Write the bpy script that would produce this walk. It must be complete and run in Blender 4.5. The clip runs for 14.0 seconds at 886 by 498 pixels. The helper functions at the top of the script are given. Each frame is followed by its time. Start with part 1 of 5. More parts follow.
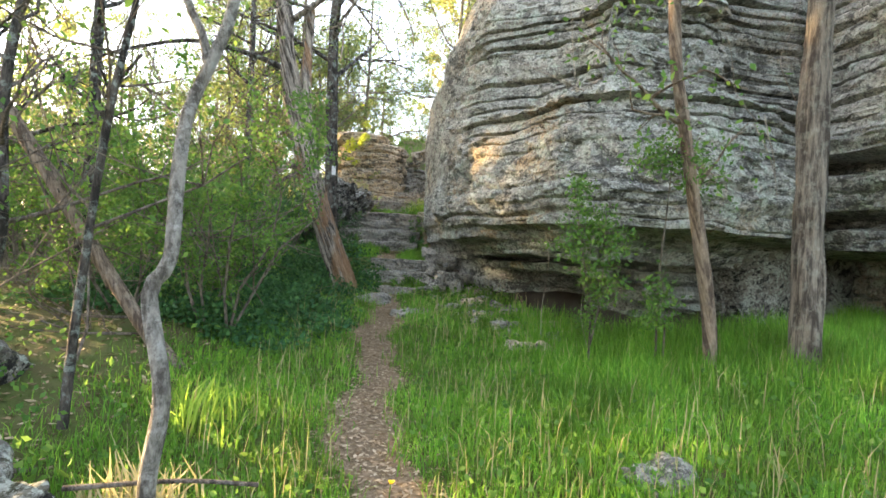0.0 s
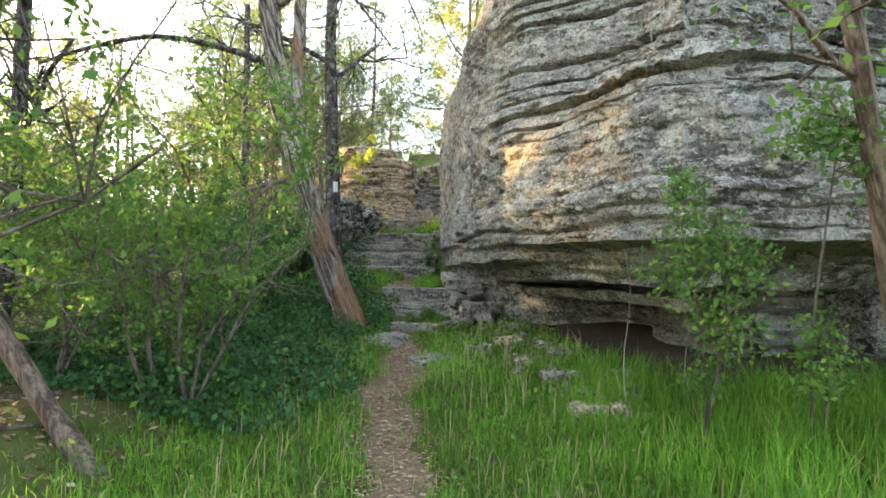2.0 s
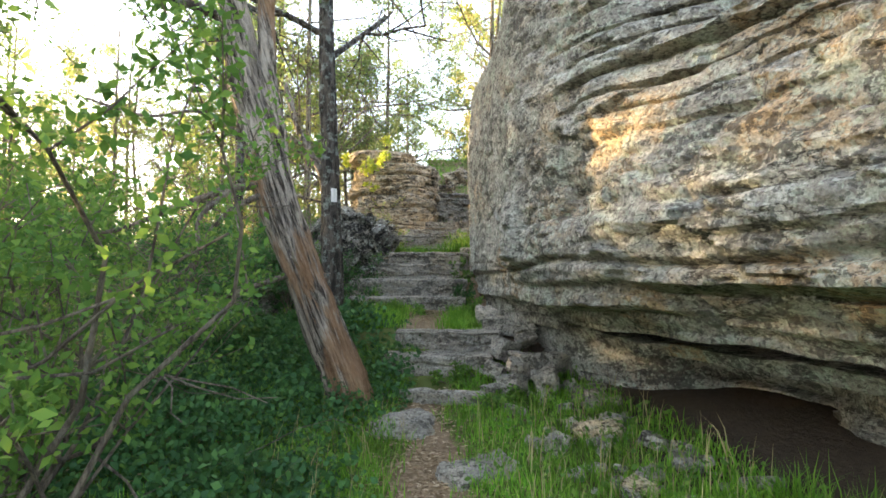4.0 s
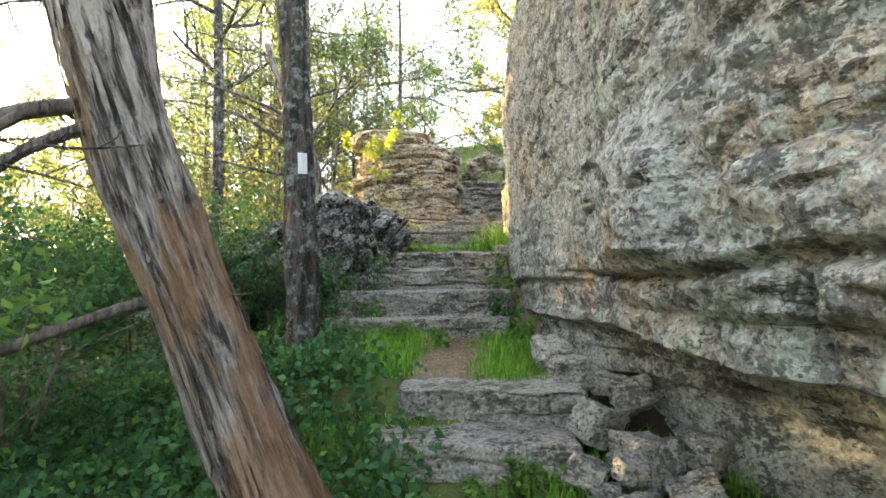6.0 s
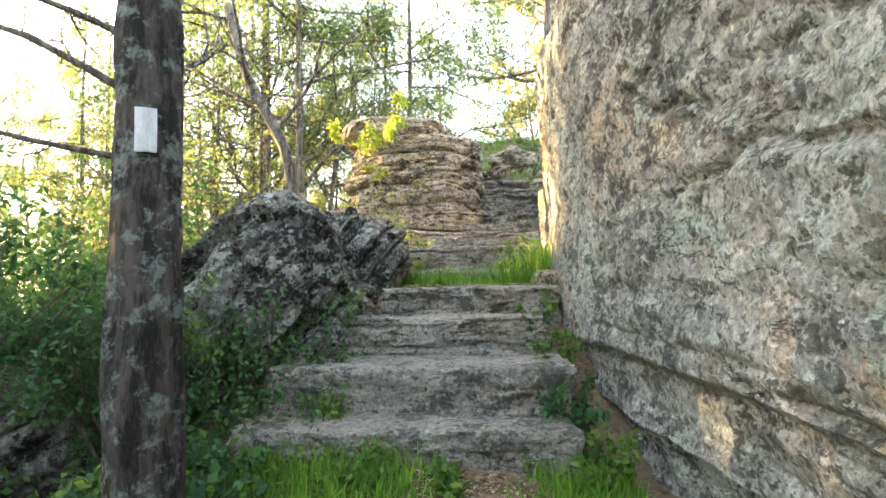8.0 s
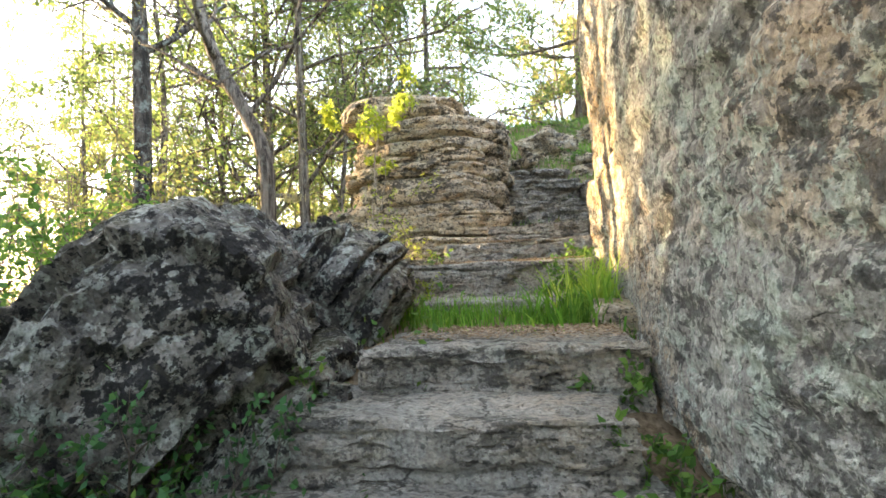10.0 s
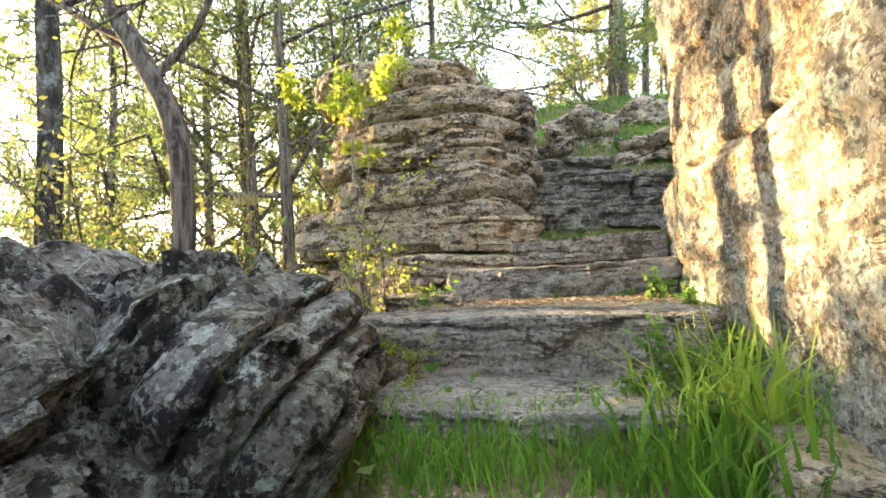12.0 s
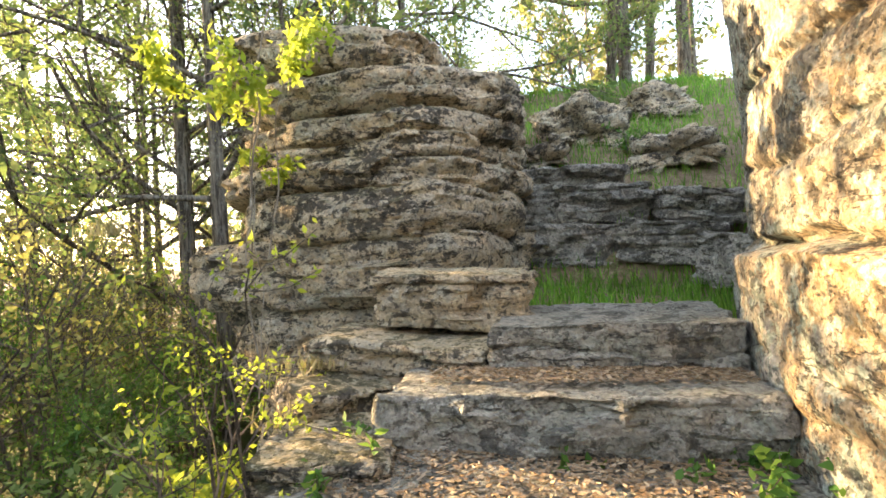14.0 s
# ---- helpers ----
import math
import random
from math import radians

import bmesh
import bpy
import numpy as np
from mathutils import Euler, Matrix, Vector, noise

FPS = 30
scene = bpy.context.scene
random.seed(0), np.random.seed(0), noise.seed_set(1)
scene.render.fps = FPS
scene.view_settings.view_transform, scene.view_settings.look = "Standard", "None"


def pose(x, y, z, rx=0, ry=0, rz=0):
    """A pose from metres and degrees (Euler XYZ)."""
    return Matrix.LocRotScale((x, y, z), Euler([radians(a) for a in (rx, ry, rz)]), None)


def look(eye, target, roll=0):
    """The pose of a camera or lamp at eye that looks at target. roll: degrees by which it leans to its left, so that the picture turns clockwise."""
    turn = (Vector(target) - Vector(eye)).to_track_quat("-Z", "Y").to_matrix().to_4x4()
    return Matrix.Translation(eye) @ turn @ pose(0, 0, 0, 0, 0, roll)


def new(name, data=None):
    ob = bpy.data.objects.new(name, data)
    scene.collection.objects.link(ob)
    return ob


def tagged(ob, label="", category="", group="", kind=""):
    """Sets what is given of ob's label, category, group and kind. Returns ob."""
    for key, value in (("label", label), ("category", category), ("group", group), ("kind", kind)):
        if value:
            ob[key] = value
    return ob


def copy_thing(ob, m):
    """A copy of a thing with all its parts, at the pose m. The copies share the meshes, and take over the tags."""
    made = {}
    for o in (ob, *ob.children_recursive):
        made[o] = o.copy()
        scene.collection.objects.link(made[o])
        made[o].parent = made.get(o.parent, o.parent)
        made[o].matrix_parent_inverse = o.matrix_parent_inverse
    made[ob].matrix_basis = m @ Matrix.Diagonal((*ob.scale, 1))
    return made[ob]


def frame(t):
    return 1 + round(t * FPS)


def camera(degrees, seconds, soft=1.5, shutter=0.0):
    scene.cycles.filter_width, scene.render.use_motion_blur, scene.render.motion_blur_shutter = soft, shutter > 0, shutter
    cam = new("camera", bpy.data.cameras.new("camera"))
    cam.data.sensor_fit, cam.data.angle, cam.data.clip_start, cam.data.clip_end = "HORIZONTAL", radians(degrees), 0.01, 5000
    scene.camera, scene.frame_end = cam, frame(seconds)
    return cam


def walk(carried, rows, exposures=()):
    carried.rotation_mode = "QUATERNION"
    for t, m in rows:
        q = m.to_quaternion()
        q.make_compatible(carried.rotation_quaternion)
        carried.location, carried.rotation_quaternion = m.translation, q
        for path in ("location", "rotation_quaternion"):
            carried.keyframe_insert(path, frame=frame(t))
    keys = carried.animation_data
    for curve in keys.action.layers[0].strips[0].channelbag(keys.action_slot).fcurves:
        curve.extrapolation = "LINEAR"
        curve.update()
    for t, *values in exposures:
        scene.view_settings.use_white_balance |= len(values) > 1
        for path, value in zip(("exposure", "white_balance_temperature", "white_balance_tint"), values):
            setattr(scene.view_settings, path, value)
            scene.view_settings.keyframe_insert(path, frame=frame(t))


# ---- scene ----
cam = camera(80.1, 14.0, soft=1.6)
METRES, EYE, TILT, LEAN, TURN = 12.5, 1.3, 0.0, -3.5, 0.0
ROWS = [
    (0.0, 0.0, 0.0, 0.0, 0.0, 0.0, 0.0),
    (0.5, -0.0032, 0.0183, 0.0008, 0.37, 0.47, 0.64),
    (1.0, -0.0028, 0.0476, 0.0012, 0.63, 0.92, 1.27),
    (1.5, -0.01, 0.0776, 0.0043, 0.97, 1.43, 1.68),
    (2.0, -0.0125, 0.1096, 0.0086, 1.32, 1.94, 2.16),
    (2.5, -0.0151, 0.1479, 0.0125, 1.84, 2.38, 2.55),
    (3.0, -0.0208, 0.1874, 0.0184, 2.21, 2.71, 2.7),
    (5.5, -0.0396, 0.4033, 0.0347, 5.46, 3.68, 3.93),
    (6.0, -0.0465, 0.4513, 0.0347, 5.78, 3.73, 4.12),
    (6.5, -0.0528, 0.4987, 0.0411, 6.16, 3.86, 4.29),
    (7.0, -0.0522, 0.5468, 0.0452, 6.72, 4.19, 4.34),
    (7.5, -0.0542, 0.5871, 0.0531, 7.3, 4.46, 4.38),
    (10.0, -0.0648, 0.7328, 0.0839, 11.3, 3.85, 5.92),
    (10.5, -0.0611, 0.7617, 0.09, 11.79, 3.79, 6.04),
    (11.0, -0.0638, 0.7898, 0.0961, 12.28, 3.81, 6.02),
    (11.5, -0.0725, 0.8255, 0.1015, 12.71, 3.8, 6.08),
    (12.0, -0.0817, 0.863, 0.1081, 12.94, 3.46, 6.38),
    (12.5, -0.0871, 0.8887, 0.1207, 12.61, 2.96, 6.36),
    (13.0, -0.0906, 0.9109, 0.1362, 12.25, 2.34, 6.32),
    (13.5, -0.0841, 0.9415, 0.1419, 11.84, 1.71, 6.36),
    (14.0, -0.0844, 0.9733, 0.1479, 11.21, 1.17, 6.34),
]
walk(cam, [(t, pose(0, 0, EYE, TILT, LEAN, TURN) @ pose(METRES * x, METRES * y, METRES * z, 90 + pitch, roll, yaw)) for t, x, y, z, yaw, pitch, roll in ROWS],
     [(0.0, 3.1, 7000, 15), (3.0, 3.1, 7000, 15), (5.5, 3.4, 7000, 15), (7.0, 3.75, 7000, 15), (7.5, 3.75, 7000, 15), (10.5, 3.45, 7000, 15), (12.0, 3.45, 7000, 15), (14.0, 3.2, 7000, 15)])

# ---- light ----
SUN_AZ, SUN_EL = math.atan2(-0.955, 0.295), radians(13)
world = bpy.data.worlds.new("sky")
scene.world = world
world.use_nodes = True
wn = world.node_tree
sky = wn.nodes.new("ShaderNodeTexSky")
sky.sky_type, sky.sun_disc = "NISHITA", False
sky.sun_elevation, sky.sun_rotation = SUN_EL, SUN_AZ
sky.air_density, sky.dust_density, sky.ozone_density = 1.0, 2.0, 1.5
haze = wn.nodes.new("ShaderNodeMix")  # thin high haze whitens the whole sky
haze.data_type = "RGBA"
haze.inputs[0].default_value = 0.2
haze.inputs[7].default_value = (4.6, 4.9, 5.2, 1)
wn.links.new(sky.outputs[0], haze.inputs[6])
wn.links.new(haze.outputs[2], wn.nodes["Background"].inputs[0])
wn.nodes["Background"].inputs[1].default_value = 0.15
sun = new("sun", bpy.data.lights.new("sun", "SUN"))
sun.data.energy, sun.data.angle, sun.data.color = 5.0, radians(0.6), (1.0, 0.73, 0.38)
sun.matrix_world = look((math.sin(SUN_AZ) * 50, math.cos(SUN_AZ) * 50, 50 * math.tan(SUN_EL)), (0, 0, 0))


# ---- small tools ----
def hash3(i, j, k, seed):
    h = (i * 374761393 + j * 668265263 + k * 2147483647 + seed * 974634777) & 0xFFFFFFFF
    h = ((h ^ (h >> 13)) * 1274126177) & 0xFFFFFFFF
    h = ((h ^ (h >> 16)) * 2246822519) & 0xFFFFFFFF
    return ((h ^ (h >> 15)) & 0xFFFF) / 65535.0


def vnoise(p, seed=0):
    """Smooth value noise, -1 to 1, at the rows of p."""
    f = np.floor(p)
    w = p - f
    w = w * w * (3 - 2 * w)
    i = f.astype(np.int64)
    out = 0
    for a in (0, 1):
        for b in (0, 1):
            for c in (0, 1):
                k = (w[:, 0] if a else 1 - w[:, 0]) * (w[:, 1] if b else 1 - w[:, 1]) * (w[:, 2] if c else 1 - w[:, 2])
                out = out + k * hash3(i[:, 0] + a, i[:, 1] + b, i[:, 2] + c, seed)
    return out * 2 - 1


def fbm(p, octaves=4, seed=0, gain=0.5):
    total, amp = 0, 1.0
    for o in range(octaves):
        total = total + amp * vnoise(p * 2.0 ** o + 17.3 * o, seed + o)
        amp *= gain
    return total


def step01(a, b, x):
    t = np.clip((x - a) / (b - a), 0, 1)
    return t * t * (3 - 2 * t)


def mesh_of(name, verts, faces, material, smooth=True, crisp=0):
    me = bpy.data.meshes.new(name)
    if isinstance(faces, np.ndarray):
        n, k = faces.shape
        me.vertices.add(len(verts))
        me.vertices.foreach_set("co", np.asarray(verts, np.float32).ravel())
        me.loops.add(n * k)
        me.loops.foreach_set("vertex_index", faces.astype(np.int32).ravel())
        me.polygons.add(n)
        me.polygons.foreach_set("loop_start", np.arange(0, n * k, k, dtype=np.int32))
        me.polygons.foreach_set("loop_total", np.full(n, k, np.int32))
        me.update(calc_edges=True)
        me.validate()
    else:
        me.from_pydata([tuple(v) for v in verts], [], faces)
    if smooth:
        me.polygons.foreach_set("use_smooth", [True] * len(me.polygons))
    me.materials.append(material)
    if crisp:
        me.set_sharp_from_angle(angle=radians(crisp))
    return me


def thing(name, at, label, category, group="", kind=""):
    ob = new(name)
    ob.empty_display_size = 0.1
    ob.location = at
    return tagged(ob, label, category, group, kind)


def part(name, verts, faces, material, parent, label="", smooth=True, crisp=0):
    base = np.array(parent.location) if parent.parent is None else np.array(parent.location) + np.array(parent.parent.location)
    ob = new(name, mesh_of(name, np.asarray(verts) - base, faces, material, smooth, crisp))
    ob.parent = parent
    return tagged(ob, label)


def whole(name, verts, faces, material, label, category="", group="", kind="", smooth=True, crisp=0):
    verts = np.asarray(verts)
    base = np.array([verts[:, 0].mean(), verts[:, 1].mean(), verts[:, 2].min()])
    ob = new(name, mesh_of(name, verts - base, faces, material, smooth, crisp))
    ob.location = base
    return tagged(ob, label, category, group, kind)


def join(chunks):
    vs, fs, n = [], [], 0
    for v, f in chunks:
        vs.append(v)
        fs.append(f + n)
        n += len(v)
    return np.concatenate(vs), np.concatenate(fs)


def smooth_line(pts, spacing):
    """Points along a smooth curve through pts, about spacing apart."""
    p = np.asarray(pts, float)
    e = np.vstack([2 * p[0] - p[1], p, 2 * p[-1] - p[-2]])
    out = []
    for i in range(1, len(e) - 2):
        n = max(1, int(np.linalg.norm(e[i + 1] - e[i]) / spacing))
        t = np.linspace(0, 1, n, endpoint=False)[:, None]
        a, b, c, d = e[i - 1], e[i], e[i + 1], e[i + 2]
        out.append(0.5 * (2 * b + (c - a) * t + (2 * a - 5 * b + 4 * c - d) * t ** 2 + (3 * b - a - 3 * c + d) * t ** 3))
    out.append(p[-1:])
    return np.vstack(out)


def tube(pts, r0, r1, seg=8, spacing=0.12, rough=0.0, ridge=0, seed=0, power=1.0, flare=0.0):
    """A tapering branch along pts, with uneven bark."""
    c = smooth_line(pts, spacing)
    n = len(c)
    t = np.linspace(0, 1, n)
    r = r0 + (r1 - r0) * t ** power + flare * np.exp(-t * n * spacing / 0.16)
    d = np.gradient(c, axis=0)
    d /= np.linalg.norm(d, axis=1)[:, None] + 1e-9
    ref = np.eye(3)[int(np.argmin(np.abs(d).max(0)))]
    side = np.cross(d, ref[None])
    side /= np.linalg.norm(side, axis=1)[:, None] + 1e-9
    up = np.cross(side, d)
    a = np.linspace(0, 2 * np.pi, seg, endpoint=False)
    ca, sa = np.cos(a)[None, :, None], np.sin(a)[None, :, None]
    off = side[:, None] * ca + up[:, None] * sa
    rr = np.repeat(r[:, None], seg, 1)
    if rough:
        q = np.stack([np.repeat(np.cos(a)[None], n, 0) * 1.3, np.repeat(np.sin(a)[None], n, 0) * 1.3, np.repeat(t[:, None] * n * spacing * 2.5, seg, 1)], 2).reshape(-1, 3)
        rr = rr * (1 + rough * fbm(q, 3, seed).reshape(n, seg))
        if ridge:
            q2 = q * [ridge, ridge, 0.55]
            rr = rr * (1 + rough * 0.9 * (0.5 - np.abs(fbm(q2, 2, seed + 5)).reshape(n, seg)))
    v = (c[:, None] + off * rr[:, :, None]).reshape(-1, 3)
    i, j = np.meshgrid(np.arange(n - 1), np.arange(seg), indexing="ij")
    k = (j + 1) % seg
    f = np.stack([i * seg + j, i * seg + k, (i + 1) * seg + k, (i + 1) * seg + j], 2).reshape(-1, 4)
    return v, f


def leaves(at, size, rng, droop=0.3, slim=0.5, vary=0.4):
    """One folded leaf at each row of at."""
    n = len(at)
    d = rng.normal(size=(n, 3))
    d[:, 2] -= droop
    d /= np.linalg.norm(d, axis=1)[:, None]
    s = np.cross(d, rng.normal(size=(n, 3)))
    s /= np.linalg.norm(s, axis=1)[:, None]
    u = np.cross(d, s)
    k = size * (1 + vary * (rng.random((n, 1)) * 2 - 1))
    mid = at + d * k * 0.45 + u * k * 0.1
    v = np.stack([at, mid + s * k * slim * 0.5, at + d * k, mid - s * k * slim * 0.5], 1).reshape(-1, 3)
    return v, np.arange(4 * n).reshape(n, 4)


def blades(at, height, rng, width=0.006, lean=0.35):
    """Grass blades, bent over, at the rows of at; height is one number a row."""
    n = len(at)
    a = rng.random(n) * 2 * np.pi
    dirn = np.stack([np.cos(a), np.sin(a), 0 * a], 1)
    b = a + np.pi / 2 + rng.normal(size=n) * 0.5
    s = np.stack([np.cos(b), np.sin(b), 0 * b], 1) * (width * (0.6 + 0.8 * rng.random((n, 1))))
    h = np.asarray(height)[:, None]
    l = lean * rng.random((n, 1)) ** 0.8
    up = np.array([[0, 0, 1.0]])
    p1 = at + up * h * 0.55 + dirn * h * l * 0.35
    p2 = at + up * h * (1 - 0.35 * l) + dirn * h * l * 1.1
    v = np.stack([at - s, at + s, p1 - s * 0.8, p1 + s * 0.8, p2 - s * 0.1, p2 + s * 0.1], 1).reshape(-1, 3)
    i = np.arange(n)[:, None] * 6
    f = np.concatenate([i + [[0, 1, 3, 2]], i + [[2, 3, 5, 4]]], 0)
    return v, f


def boxball(n):
    """A cube's surface as an n by n grid a side, corners shared."""
    g = np.linspace(-1, 1, n + 1)
    a, b = np.meshgrid(g, g, indexing="ij")
    a, b, o = a.ravel(), b.ravel(), np.ones((n + 1) ** 2)
    sides = [np.stack(s, 1) for s in ((o, a, b), (-o, b, a), (b, o, a), (a, -o, b), (a, b, o), (b, a, -o))]
    i, j = np.meshgrid(np.arange(n), np.arange(n), indexing="ij")
    q = np.stack([i * (n + 1) + j, (i + 1) * (n + 1) + j, (i + 1) * (n + 1) + j + 1, i * (n + 1) + j + 1], 2).reshape(-1, 4)
    v = np.concatenate(sides)
    f = np.concatenate([q + k * (n + 1) ** 2 for k in range(6)])
    key, first, back = np.unique(np.round(v * 1000).astype(np.int64), axis=0, return_index=True, return_inverse=True)
    return v[first], back.ravel()[f]


def bedding(p, seed, thick=0.17):
    """How far the beds of layered stone stand out at p, about -1 to 0.5."""
    z = p[:, 2] + 0.055 * fbm(p * [0.6, 0.6, 0.6], 2, seed) + 0.012 * fbm(p * [4, 4, 4], 2, seed + 2)
    t = z / thick + 0.9 * vnoise(np.stack([0 * z, 0 * z, z * 2.1], 1), seed + 3)
    k = np.floor(t)
    f = t - k
    gate = np.clip(0.75 + 1.3 * fbm(p * [0.8, 0.8, 2.5], 3, seed + 7), 0, 1)
    groove = ((1 - step01(0.05, 0.22, f)) + 0.35 * step01(0.78, 1.0, f) ** 2) * gate
    kk = k.astype(np.int64)
    out = hash3(kk, 0 * kk, 0 * kk, seed) - 0.5 + 0.5 * vnoise(np.stack([p[:, 0] * 1.3, p[:, 1] * 1.3, k * 3.7], 1), seed + 5)
    t2 = z / (thick * 0.31) + 0.8 * vnoise(np.stack([p[:, 0] * 0.6, p[:, 1] * 0.6, z * 5], 1), seed + 11)
    f2 = t2 - np.floor(t2)
    thin = (1 - step01(0.05, 0.35, f2)) * np.clip(1.6 * fbm(p * [1.6, 1.6, 4], 2, seed + 13), 0, 1)
    return out * 0.7 - groove - 0.16 * thin


def cracks(p, seed, width=0.035):
    """Thin breaks that wander over a rock's face: 1 in the break, 0 beside it."""
    line = np.exp(-(fbm(p, 3, seed) / width) ** 2)
    return line * np.clip(0.3 + 1.6 * fbm(p * 0.6 + 5, 2, seed + 1), 0, 1)


def facets(p, seed, tilt=0.5):
    """Broken faces: each cell of the stone stands out, or slopes, by its own amount; about -0.7 to 0.7."""
    base = np.floor(p).astype(np.int64)
    best, out = np.full(len(p), 9.0), np.zeros(len(p))
    for a in (-1, 0, 1):
        for b in (-1, 0, 1):
            for c in (-1, 0, 1):
                i, j, k = base[:, 0] + a, base[:, 1] + b, base[:, 2] + c
                d = np.stack([i + hash3(i, j, k, seed), j + hash3(i, j, k, seed + 1), k + hash3(i, j, k, seed + 2)], 1) - p
                r = (d * d).sum(1)
                near = r < best
                lean = sum((hash3(i, j, k, seed + 4 + m) - 0.5) * d[:, m] for m in range(3))
                best = np.where(near, r, best)
                out = np.where(near, hash3(i, j, k, seed + 3) - 0.5 + 2 * tilt * lean, out)
    return out


def stone(at, half, turn=(0, 0, 0), n=22, boxy=5.0, seed=1, rough=0.06, bed=0.0, thick=0.12, grain=0.02, chip=1.0):
    """A worn block: centre, half sizes and degrees of turn."""
    c, f = boxball(n)
    c = np.sign(c) * np.abs(c) ** 0.85
    p = c / ((np.abs(c) ** boxy).sum(1) ** (1 / boxy))[:, None]
    half = np.asarray(half, float)
    q = p * half
    out = p / np.linalg.norm(p, axis=1)[:, None]
    s = 1.0 / max(half.max(), 0.2)
    d = rough * fbm(q * 1.6 * s + seed * 3.7, 3, seed) + grain * fbm(q * 9 + seed, 3, seed + 9)
    if bed:
        d = d + bed * bedding(q + [seed, seed * 2, 0], seed, thick) * (1 - 0.8 * np.abs(p[:, 2]) ** 6)
    size = max(half.min() * 1.1, 0.06)
    w = q + 0.12 * size * np.stack([fbm(q / size * 1.5 + 3 * i, 2, seed + 60 + i) for i in range(3)], 1)
    d = d + chip * (0.05 * size + 0.55 * rough) * facets(w / [size * 1.3, size * 1.3, size * 0.7] + seed, seed + 31) + chip * 0.045 * size * facets(w / (size * 0.36) + seed, seed + 51)
    d = d - 0.35 * (rough + grain) * cracks(q * 3.2 + seed, seed + 21, 0.05)
    q = q + out * d[:, None]
    m = np.array(Euler([radians(a) for a in turn]).to_matrix())
    return q @ m.T + np.asarray(at, float), f


def slab_stone(at, half, turn=(0, 0, 0), n=48, seed=1, edge=0.03, rough=0.012, face=0.02, bed=0.010, wob=0.035):
    """A split slab: flat tread, broken sides and chipped arrises."""
    c, f = boxball(n)
    c = 0.55 * c + 0.45 * np.sin(np.pi / 2 * c)
    half = np.asarray(half, float)
    q = c * half
    r = np.clip(edge * (0.6 + 1.1 * fbm(q * 5 + seed, 2, seed)), 0.006, half.min() * 0.8)[:, None]
    inner = np.clip(q, r - half, half - r)
    d = q - inner
    nrm = d / (np.linalg.norm(d, axis=1)[:, None] + 1e-9)
    q = inner + nrm * r
    w = q + 0.02 * np.stack([fbm(q * 6 + 3 * i, 2, seed + 60 + i) for i in range(3)], 1) + seed
    side, top = np.hypot(nrm[:, 0], nrm[:, 1]), np.abs(nrm[:, 2])
    disp = side * (face * facets(w / [0.36, 0.36, 0.17], seed + 31) + 0.6 * face * facets(w / [0.11, 0.11, 0.07], seed + 41) + bed * bedding(w, seed, 0.10))
    disp = disp + top * (rough * fbm(q * 2.4 + seed, 3, seed) + 0.8 * rough * facets(w / [0.26, 0.26, 0.5], seed + 51)) + 0.005 * fbm(q * 15, 3, seed + 9)
    disp = disp - 0.02 * cracks(q * 2.3 + seed, seed + 21, 0.035)
    q = q + nrm * disp[:, None]
    flatq = q * [1.3, 1.3, 0] + seed
    q[:, 0] += wob * fbm(flatq, 2, seed + 71)
    q[:, 1] += wob * fbm(flatq * 1.7, 3, seed + 81)
    m = np.array(Euler([radians(a) for a in turn]).to_matrix())
    return q @ m.T + np.asarray(at, float), f


